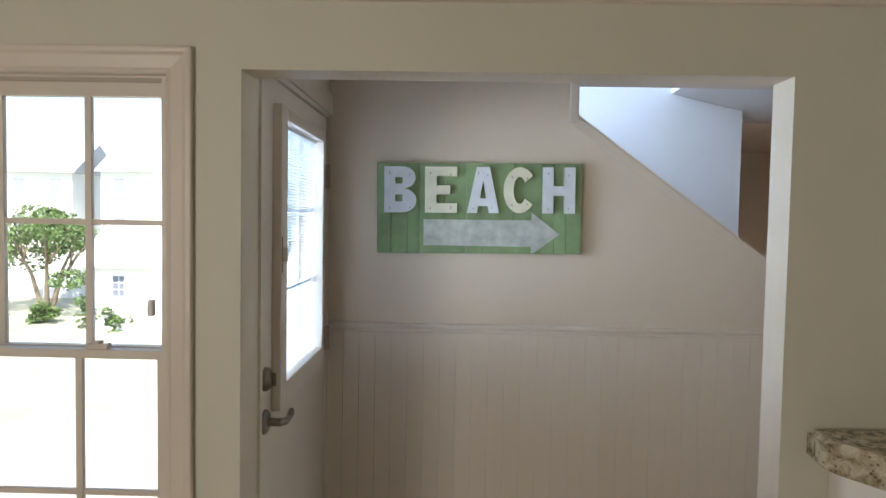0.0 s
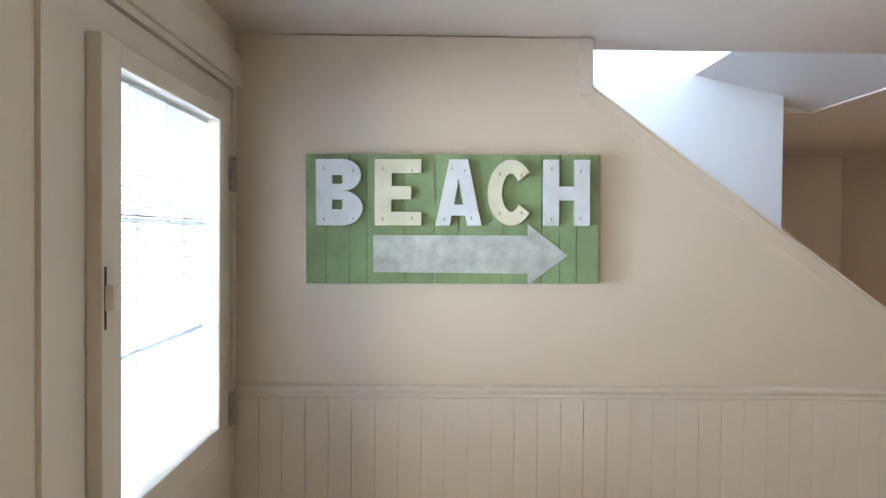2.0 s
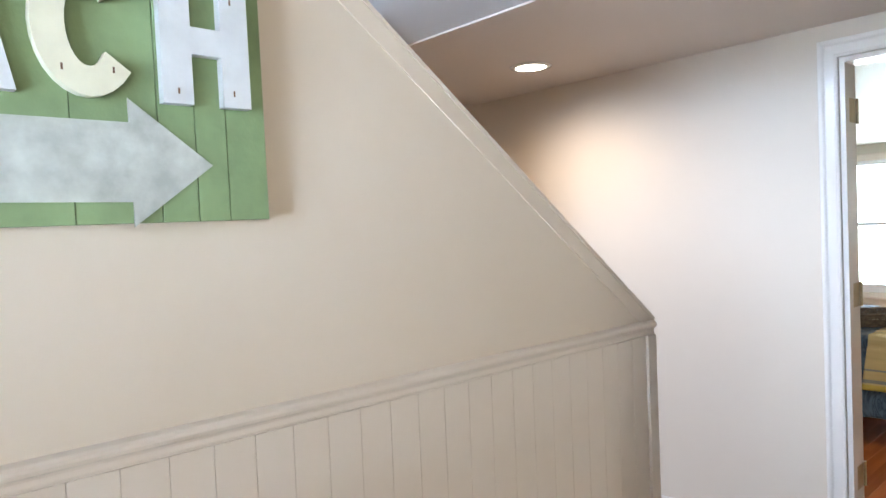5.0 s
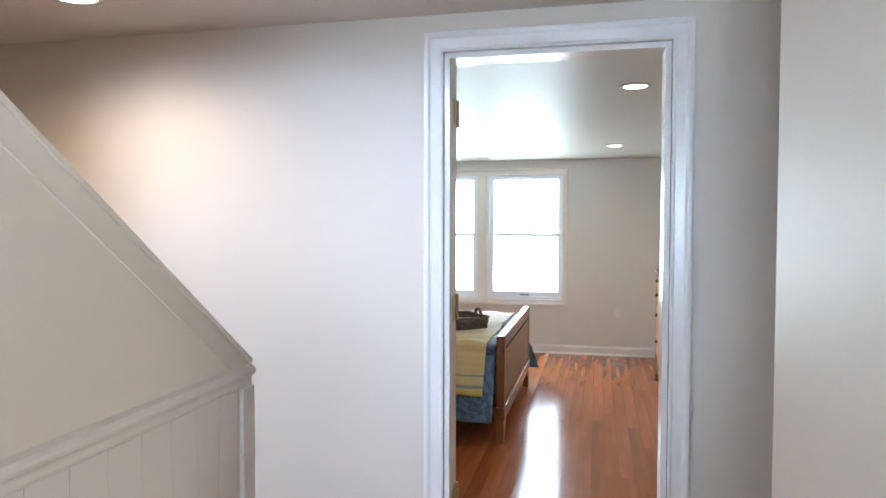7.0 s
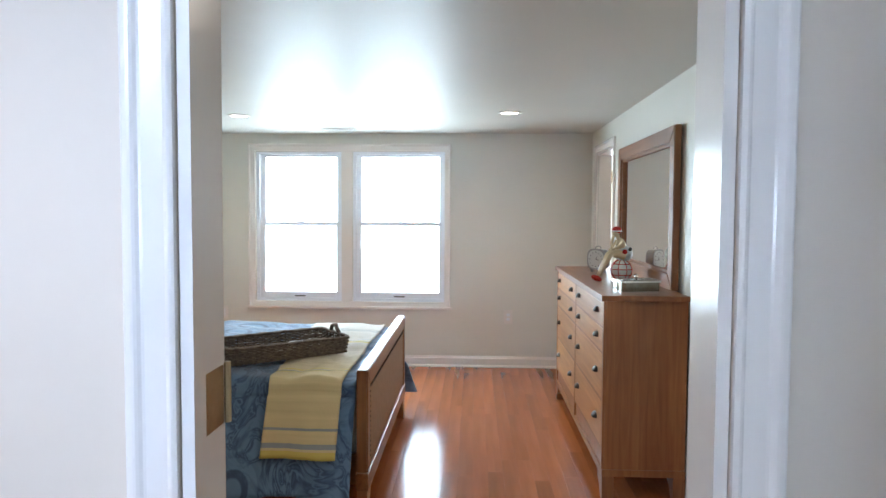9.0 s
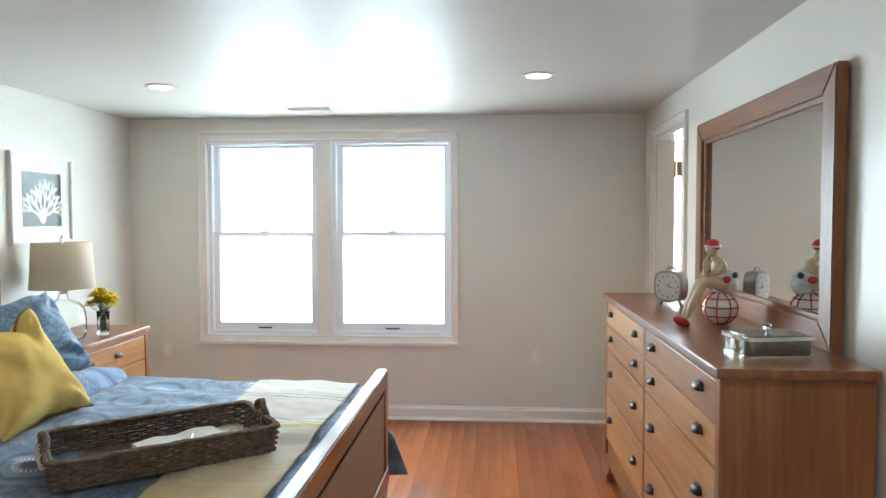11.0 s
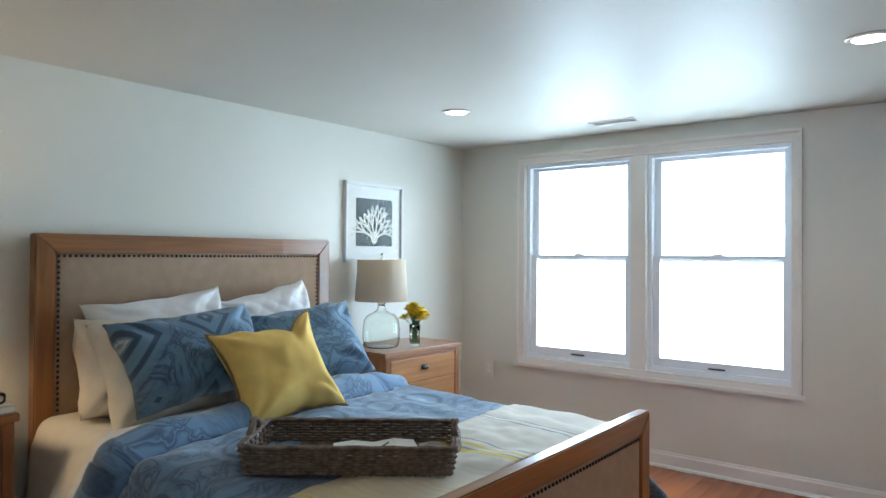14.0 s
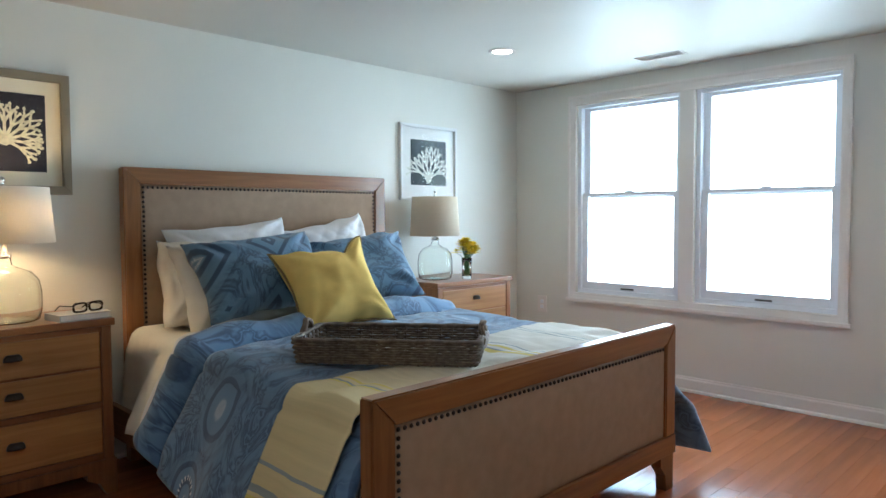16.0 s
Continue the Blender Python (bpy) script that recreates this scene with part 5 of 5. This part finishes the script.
def wicker_tray():
    ang = math.degrees(math.atan2(-0.55, 0.43))
    t = thing("wicker_tray", (2.722, 0.315, 0.661), "grey-brown woven wicker tray with loop handles, on the duvet", "tray", rz=ang)
    L, W, Hh = 0.335, 0.182, 0.088

    def ring(l, w, n=84, r=0.03):
        pts = []
        per = []
        for cx, cy, a0 in ((l - r, w - r, 0), (-l + r, w - r, 90), (-l + r, -w + r, 180), (l - r, -w + r, 270)):
            per += [(cx + r * math.cos(radians(a0 + k * 30)), cy + r * math.sin(radians(a0 + k * 30))) for k in range(4)]
        d = [math.dist(per[i], per[(i + 1) % len(per)]) for i in range(len(per))]
        tot = sum(d)
        for k in range(n):
            s = tot * k / n
            i = 0
            while s > d[i]:
                s -= d[i]
                i += 1
            a, b = per[i], per[(i + 1) % len(per)]
            pts.append((a[0] + (b[0] - a[0]) * s / d[i], a[1] + (b[1] - a[1]) * s / d[i]))
        return pts
    n = 84
    rng = random.Random(2)
    for k in range(9):
        z = 0.008 + k * 0.0090
        f = k / 8
        pts = ring(L - 0.012 + 0.012 * f, W - 0.010 + 0.010 * f, n)
        c = [(x * (1 + (0.010 if (i + k) % 2 else -0.008) / max(abs(x), 0.2) * 0.5), y * (1 + (0.0035 if (i + k) % 2 else -0.0035) / 0.16), z + rng.uniform(-0.0015, 0.0015)) for i, (x, y) in enumerate(pts)]
        part("willow_strand", tube(c, 0.0052, 6, closed=True), WICKER, t, smooth=True)
    stakes = bmesh.new()
    for x, y in ring(L - 0.006, W - 0.005, 42):
        tube([(x * 0.97, y * 0.97, 0.0), (x, y, Hh)], 0.0035, 5, stakes)
    ob = part("willow_stakes", stakes, WICKER, t)
    rim = bmesh.new()
    a, b = ring(L + 0.002, W + 0.002, n), ring(L - 0.008, W - 0.008, n)
    tube([(x, y, Hh + 0.0015 * math.sin(i * 1.3)) for i, (x, y) in enumerate(a)], 0.007, 6, rim, closed=True)
    tube([(x, y, Hh + 0.0015 * math.cos(i * 1.3)) for i, (x, y) in enumerate(b)], 0.007, 6, rim, closed=True)
    part("rim", rim, WICKER, t, "twisted willow rim", smooth=True)
    for k in range(23):
        part("floor_slat", boxes((-L + 0.012, L - 0.012, -W + 0.012 + k * 0.0149, -W + 0.012 + k * 0.0149 + 0.0125, 0.002, 0.009), bevel=0.002), WICKER, t)
    for s in (-1, 1):
        h = bmesh.new()
        for off in (-0.007, 0.007):
            tube([(s * (L - 0.002 + 0.004 * math.sin(5 * a)) + off * 0.6, 0.052 * math.cos(a), Hh - 0.03 + 0.075 * math.sin(a)) for a in [math.pi * k / 12 for k in range(13)]], 0.0075, 7, h)
        part("loop_handle", h, WICKER, t, "thick wrapped loop handle", smooth=True)
        wrap = bmesh.new()
        for k in range(5):
            y = -0.075 + 0.035 * k
            tube([(s * (L + 0.006) + 0.012 * math.cos(a), y, Hh - 0.018 + 0.022 * math.sin(a)) for a in [2 * math.pi * q / 12 for q in range(12)]], 0.0028, 5, wrap, closed=True)
        part("raffia_binding", wrap, WHITE_CLOTH, t, "pale raffia binding")
    nb = thing("notebook", (2.767, 0.255, 0.687), "white open notebook lying in the wicker tray", "notebook", rz=ang + 12)
    part("page_block", prism([(-0.14, 0.0), (0.14, 0.0), (0.138, 0.010), (0.07, 0.018), (0.0, 0.008), (-0.07, 0.018), (-0.138, 0.010)], "y", -0.095, 0.095), PAPER, nb)
    pen = thing("pen", (2.767, 0.235, 0.7075), "slim silver and black pen lying on the notebook", "pen", rz=ang + 70)
    part("barrel", tube([(-0.06, 0, 0), (0.03, 0, 0)], 0.0035, 8), CHROME, pen)
    part("tip", tube([(0.03, 0, 0), (0.055, 0, 0), (0.062, 0, 0)], [0.0034, 0.003, 0.001], 8), BRONZE, pen, "black pen tip")
    sh = thing("seashell", (2.893, 0.135, 0.673), "small pale seashell in the tray corner", "shell")
    part("shell", lathe([(0.0, 0.0), (0.022, 0.004), (0.028, 0.014), (0.018, 0.028), (0.006, 0.036), (0.0, 0.038)], 14), plain("pale_shell", (0.55, 0.48, 0.38), 0.5, vary=0.2, scale=50), sh, smooth=True)


wicker_tray()


def book_and_glasses():
    b = thing("hardback_book", (2.005, 1.52, 0.757), "pale grey hardback book on the nightstand", "book", rz=6)
    grey = plain("pale_grey_book_cloth", (0.42, 0.43, 0.44), 0.6)
    part("cover", boxes((-0.105, 0.105, -0.075, 0.075, 0.0, 0.003), (-0.105, 0.105, -0.075, 0.075, 0.025, 0.028), (-0.105, -0.101, -0.075, 0.075, 0.003, 0.025)), grey, b)
    part("page_block", boxes((-0.100, 0.100, -0.071, 0.071, 0.0035, 0.0245)), PAPER, b)
    g = thing("eyeglasses", (2.01, 1.53, 0.786), "black-framed eyeglasses lying on the book", "glasses", rz=18)
    black = plain("black_acetate", (0.012, 0.010, 0.010), 0.25)
    for s in (-1, 1):
        pts = [(s * 0.036 + 0.030 * math.copysign(abs(math.cos(a)) ** 0.55, math.cos(a)), -0.06, 0.023 + 0.018 * math.copysign(abs(math.sin(a)) ** 0.6, math.sin(a))) for a in [2 * math.pi * k / 20 for k in range(20)]]
        part("rim", tube(pts, 0.0048, 6, closed=True), black, g, smooth=True)
        part("temple", tube([(s * 0.066, -0.06, 0.03), (s * 0.066, 0.03, 0.028), (s * 0.062, 0.066, 0.006)], 0.0025, 6), black, g)
    part("bridge", tube([(-0.010, -0.06, 0.028), (0.0, -0.06, 0.031), (0.010, -0.06, 0.028)], 0.0028, 6), black, g)


book_and_glasses()


def alarm_clock():
    t = thing("alarm_clock", (3.86, -1.60, 1.028), "retro silver-cased alarm clock with a pale square face, on the dresser", "clock", rz=-134)
    silver = plain("brushed_silver_case", (0.36, 0.35, 0.34), 0.3, metal=0.9)

    def sq(r, p=3.2, n=40):
        out = []
        for k in range(n):
            a = 2 * math.pi * k / n
            c, s = math.cos(a), math.sin(a)
            q = (abs(c) ** p + abs(s) ** p) ** (-1 / p)
            out.append((r * q * c, 0.090 + r * q * s))
        return out
    part("case", prism(sq(0.070), "y", -0.022, 0.03), silver, t)
    part("bezel", prism(sq(0.073), "y", -0.028, -0.0215), silver, t)
    part("dial", prism(sq(0.062), "y", -0.0295, -0.0285), plain("pale_clock_dial", (0.60, 0.60, 0.57), 0.5), t, "pale grey clock dial")
    hd = bmesh.new()
    for a, n in ((60, 0.026), (-10, 0.038)):
        c, s = math.cos(radians(a)), math.sin(radians(a))
        prism([(-s * 0.0025, 0.090 + c * 0.0025), (n * c, 0.090 + n * s), (s * 0.0025, 0.090 - c * 0.0025)], "y", -0.0312, -0.0300, hd)
    part("clock_pointers", hd, BRONZE, t, "dark clock pointers")
    hd = bmesh.new()
    for k in range(12):
        a = 2 * math.pi * k / 12
        x, z = 0.050 * math.cos(a), 0.090 + 0.050 * math.sin(a)
        box(hd, x - 0.003, x + 0.003, -0.0306, -0.0298, z - 0.003, z + 0.003)
    part("dial_marks", hd, BRONZE, t, "dark dial marks")
    part("carry_loop", tube([(0.022 * math.cos(a), 0.0, 0.163 + 0.018 * math.sin(a)) for a in [math.pi * k / 8 for k in range(9)]], 0.004, 7), silver, t)
    for s in (-1, 1):
        part("foot", tube([(s * 0.040, 0.0, 0.026), (s * 0.055, 0.0, 0.0)], [0.007, 0.009], 8), silver, t)


alarm_clock()


def swimmer_figurine():
    """A seated bather on a plaid ball, as one plain mesh."""
    bm = bmesh.new()

    def blob(c, r, s=(1, 1, 1), mat=0, rot=None):
        ge = bmesh.ops.create_uvsphere(bm, u_segments=20, v_segments=14, radius=1, matrix=Matrix.LocRotScale(c, Euler([radians(a) for a in (rot or (0, 0, 0))]), (r * s[0], r * s[1], r * s[2])))
        for f in {f for v in ge["verts"] for f in v.link_faces}:
            f.material_index = mat
            f.smooth = True

    def limb(pts, r, mat=0):
        old = set(bm.faces)
        tube(pts, r, 10, bm)
        for f in set(bm.faces) - old:
            f.material_index = mat
            f.smooth = True
    blob((0, 0, 0.062), 0.064, (1, 1, 0.95), 2)
    for k in range(4):
        a = math.pi * k / 4
        limb([(0.0652 * math.cos(b) * math.cos(a), 0.0652 * math.cos(b) * math.sin(a), 0.062 + 0.0622 * math.sin(b)) for b in [2 * math.pi * q / 28 for q in range(29)]], 0.0026, 1)
    for z in (-0.028, 0.006, 0.038):
        r = math.sqrt(max(0.0, 0.0652 ** 2 - (z * 1.03) ** 2))
        limb([(r * math.cos(b), r * math.sin(b), 0.062 + z) for b in [2 * math.pi * q / 28 for q in range(29)]], 0.0026, 1)
    blob((0.018, 0, 0.160), 0.050, (1.05, 0.9, 1.0), 3)
    blob((-0.004, 0, 0.212), 0.036, (0.82, 0.75, 1.25), 0, (0, -14, 0))
    blob((-0.005, -0.047, 0.175), 0.017, (1, 0.35, 0.8), 1)
    blob((0.03, 0.046, 0.160), 0.018, (1, 0.35, 0.8), 1)
    blob((0.035, -0.040, 0.190), 0.012, (1, 0.4, 1), 4)
    limb([(-0.016, 0, 0.24), (-0.032, 0, 0.275)], [0.013, 0.012])
    blob((-0.040, 0, 0.290), 0.025, (0.92, 0.85, 1.1))
    blob((-0.034, 0, 0.303), 0.029, (1, 0.95, 0.80), 1)
    limb([(-0.034 + 0.029 * math.cos(b), 0.028 * math.sin(b), 0.298) for b in [2 * math.pi * q / 20 for q in range(21)]], 0.004, 2)
    for s in (-1, 1):
        limb([(0.005, s * 0.022, 0.150), (-0.055, s * 0.018, 0.170), (-0.085, s * 0.012, 0.155), (-0.125, s * 0.010, 0.085), (-0.150, s * 0.010, 0.030)], [0.028, 0.025, 0.018, 0.014, 0.009])
        limb([(-0.014, s * 0.030, 0.238), (-0.040, s * 0.034, 0.205), (-0.072, s * 0.014, 0.185)], [0.011, 0.010, 0.008])
        blob((-0.165, s * 0.012, 0.016), 0.024, (1.25, 0.55, 0.62), 1, (0, 25, 0))
    limb([(-0.072, -0.012, 0.187), (-0.074, -0.008, 0.230), (-0.056, -0.004, 0.268)], [0.009, 0.009, 0.007])
    mats = [plain("cream_glazed_ceramic", (0.66, 0.52, 0.32), 0.25, vary=0.04), plain("red_glaze", (0.50, 0.035, 0.03), 0.25), plain("white_glaze", (0.70, 0.68, 0.64), 0.25),
            plain("pale_print_glaze", (0.55, 0.60, 0.58), 0.3, vary=0.25, scale=50), plain("dark_green_glaze", (0.04, 0.06, 0.05), 0.3)]
    ob = mesh_object("bather_figurine", bm, mats)
    ob.matrix_basis = pose(3.26, -1.63, 1.030, 0, 0, -72)
    tagged(ob, "painted ceramic bather statue in red cap on a plaid ball", "figurine")


swimmer_figurine()


def trinket_box():
    t = thing("trinket_box", (2.69, -1.585, 1.028), "mirrored silver trinket box with a clear knob, on the dresser", "box", rz=12)
    antique = plain("antiqued_silver_mirror", (0.26, 0.25, 0.21), 0.25, metal=1.0, vary=0.2, scale=25)

    def body(l, w, c, z0, z1):
        pts = []
        for k in range(72):
            a = 2 * math.pi * k / 72
            p, q = math.cos(a), math.sin(a)
            r = (abs(p) ** 6 + abs(q) ** 6) ** (-1 / 6) * (1 + 0.016 * math.cos(8 * a))
            pts.append((l * r * p, w * r * q))
        return prism(pts, "z", z0, z1)
    part("body", body(0.072, 0.105, 0.02, 0.004, 0.050), antique, t)
    part("base_rim", body(0.076, 0.109, 0.021, 0.0, 0.006), CHROME, t)
    part("lid", body(0.080, 0.116, 0.022, 0.051, 0.061), CHROME, t, "bevelled silver lid")
    part("lid_panel", body(0.060, 0.094, 0.018, 0.0612, 0.064), antique, t)
    part("knob", lathe([(0.0, 0.0642), (0.006, 0.065), (0.005, 0.070), (0.013, 0.078), (0.011, 0.087), (0.0, 0.091)], 12), CLEAR, t, "clear faceted knob")


trinket_box()

# ---------------------------------------------------------------- outdoors

GZ = -1.0
LAWN = plain("dry_pale_lawn", (0.38, 0.39, 0.30), 0.95, vary=0.15, scale=0.5, grain=20, relief=0.5)
WHITE_OUT = plain("white_outdoor_paint", (0.82, 0.82, 0.81), 0.7)
LEAF = plain("garden_leaf", (0.12, 0.19, 0.06), 0.6, vary=0.35, scale=3)
BARK = plain("pale_bark", (0.28, 0.22, 0.16), 0.9, vary=0.2)
structure("ground", boxes((-300, 300, -300, 300, GZ - 0.2, GZ)), LAWN)


def foliage(centre, size, count, leaf, seed):
    bm = bmesh.new()
    rng = random.Random(seed)
    clumps = [(Vector((rng.gauss(0, 0.36), rng.gauss(0, 0.36), rng.gauss(0, 0.30))), rng.uniform(0.22, 0.45)) for _ in range(22)]
    for _ in range(count):
        c, r = rng.choice(clumps)
        d = Vector((rng.gauss(0, 1), rng.gauss(0, 1), rng.gauss(0, 1))).normalized() * r * rng.uniform(0.6, 1.0)
        p = Vector(centre) + Vector(((c.x + d.x) * size[0], (c.y + d.y) * size[1], (c.z + d.z) * size[2]))
        a, b = rng.uniform(0, 6.28), rng.uniform(-1, 1)
        u = Vector((math.cos(a), math.sin(a), b)).normalized() * leaf
        v = u.cross(Vector((rng.gauss(0, 1), rng.gauss(0, 1), rng.gauss(0, 1)))).normalized() * leaf * 0.55
        bm.faces.new([bm.verts.new(q) for q in (p - u, p + v, p + u, p - v)])
    return bm


def tree(x, y, crown_z, size, trunk_h, label, seed, count=4200):
    t = thing("tree", (x, y, GZ), label, "tree", "garden trees")
    rng = random.Random(seed)
    tr = bmesh.new()
    for k in range(6):
        a = k * 1.05
        top = Vector((math.cos(a) * size[0] * 0.5, math.sin(a) * size[1] * 0.5, trunk_h + rng.uniform(0.2, 0.7)))
        tube([(0.12 * math.cos(a), 0.12 * math.sin(a), -0.05), top * 0.45 + Vector((0, 0, 0.1)), top], [0.07, 0.045, 0.015], 7, tr)
        for q in range(3):
            e = top + Vector((rng.uniform(-0.6, 0.6), rng.uniform(-0.6, 0.6), rng.uniform(0.2, 0.7)))
            tube([top * 0.7, e], [0.025, 0.008], 5, tr)
    part("trunk", tr, BARK, t, "pale many-stemmed trunk")
    part("crown", foliage((0, 0, crown_z - GZ), size, int(count * 1.5), 0.060, seed), LEAF, t, "loose light green crown")


tree(-13.6, 14.8, 0.95, (1.7, 1.7, 0.95), 1.2, "many-stemmed garden tree in full leaf before a white fence", 3)
tree(-9.3, 19.5, 0.95, (1.8, 1.6, 0.8), 1.3, "leafy garden tree behind the shed", 8, 2600)
tree(14.5, 7.0, 1.2, (1.6, 1.6, 1.3), 1.4, "leafy garden tree outside the bedroom window", 12, 2600)


def shrub(x, y, s, seed, label):
    b = thing("shrub", (x, y, GZ), label, "shrub", "garden shrubs")
    part("leaves", foliage((0, 0, s * 0.55), (s, s, s * 0.75), 900, 0.05, seed), LEAF, b)
    part("stems", tube([(0, 0, -0.02), (0.02, 0, s * 0.5)], [0.03, 0.015], 6), BARK, b)


for i, (x, y, s) in enumerate(((-14.3, 13.4, 0.55), (-12.4, 12.6, 0.42), (-11.0, 12.2, 0.55), (-10.3, 12.0, 0.42))):
    shrub(x, y, s, 20 + i, "round light green shrub in the garden bed")


def fence():
    f = thing("garden_fence", (-12.0, 17.2, GZ), "white painted board fence along the garden", "fence")
    board = boxes((-0.07, 0.07, -0.012, 0.012, 0.0, 1.35))
    me = bpy.data.meshes.new("board")
    board.to_mesh(me)
    board.free()
    me.materials.append(WHITE_OUT)
    for k in range(80):
        ob = new("board", me)
        ob.location = (-6.0 + k * 0.152, 0, 0)
        ob.parent = f
    part("rail", boxes((-6.1, 6.1, 0.012, 0.05, 0.25, 0.33), (-6.1, 6.1, 0.012, 0.05, 1.0, 1.08)), WHITE_OUT, f)


fence()


def shed():
    s = thing("garden_shed", (-9.5, 12.0, GZ), "small white garden shed with a gabled roof", "shed")
    part("wall", wall_with_holes("x", -1.45, 1.6, -0.1, 0.0, 0.0, 1.45, [(-0.86, -0.60, 0.75, 1.2)]), WHITE_OUT, s)
    part("side_wall", boxes((-1.45, -1.35, 0.0, 2.4, 0.0, 1.45), (1.5, 1.6, 0.0, 2.4, 0.0, 1.45), (-1.45, 1.6, 2.4, 2.5, 0.0, 1.45)), WHITE_OUT, s)
    part("roof", prism([(-0.3, 1.40), (1.2, 2.3), (2.7, 1.40), (2.7, 1.47), (1.2, 2.38), (-0.3, 1.47)], "x", -1.6, 1.75), WHITE_OUT, s)
    part("gable", prism([(0.0, 1.45), (2.4, 1.45), (1.2, 2.25)], "x", -1.44, -1.36), WHITE_OUT, s)
    w = part("window", boxes((-0.86, -0.60, -0.06, -0.04, 0.75, 1.2)), plain("dim_shed_glass", (0.20, 0.22, 0.30), 0.2), s, "small paned shed window")
    part("glazing_bars", boxes((-0.735, -0.725, -0.08, -0.06, 0.75, 1.2), *[(-0.86, -0.60, -0.08, -0.06, z - 0.008, z + 0.008) for z in (0.90, 1.05)]), WHITE_OUT, w)


shed()


def far_house(x, y, w, label):
    h = thing("house", (x, y, GZ), label, "house", "houses beyond the garden")
    part("wall", boxes((-w, w, -3, 3, 0, 5.2)), WHITE_OUT, h)
    part("roof", prism([(-3.4, 5.2), (0, 7.4), (3.4, 5.2)], "x", -w - 0.3, w + 0.3), plain("pale_grey_shingles", (0.42, 0.43, 0.45), 0.9), h)
    for k in range(4):
        for z in (1.2, 3.6):
            a = -w + 0.8 + k * (2 * w - 2.4) / 3
            fr = part("window", boxes((a, a + 0.9, -3.04, -3.0, z, z + 1.2)), WHITE_OUT, h)
            part("pane", boxes((a + 0.08, a + 0.82, -3.05, -3.041, z + 0.08, z + 1.12)), plain("far_window_glass", (0.30, 0.33, 0.38), 0.2), fr)


far_house(-20.0, 44.0, 6.0, "pale two-storey house beyond the garden")
far_house(-34.0, 46.0, 5.0, "pale two-storey house beyond the fence")
lay_planks(floor_bed, "plank", 0.122, E0 - 0.002, SB + 0.002, NB - 0.002, 0.0825, 0.0, PLANK)
bead = bpy.data.meshes.new("beadboard_plank")
bb = boxes((0.0, 0.0632, -0.006, 0.0, 0.0, 1.165), bevel=0.0013)
bb.to_mesh(bead)
bb.free()
bead.materials.append(TRIM_HALL)
wall_ob = bpy.data.objects["wall_sign"]
for k in range(32):
    ob = new("beadboard_plank", bead)
    ob.location = (-3.276 + k * 0.0638, -0.252, 0.0)
    ob.parent = wall_ob
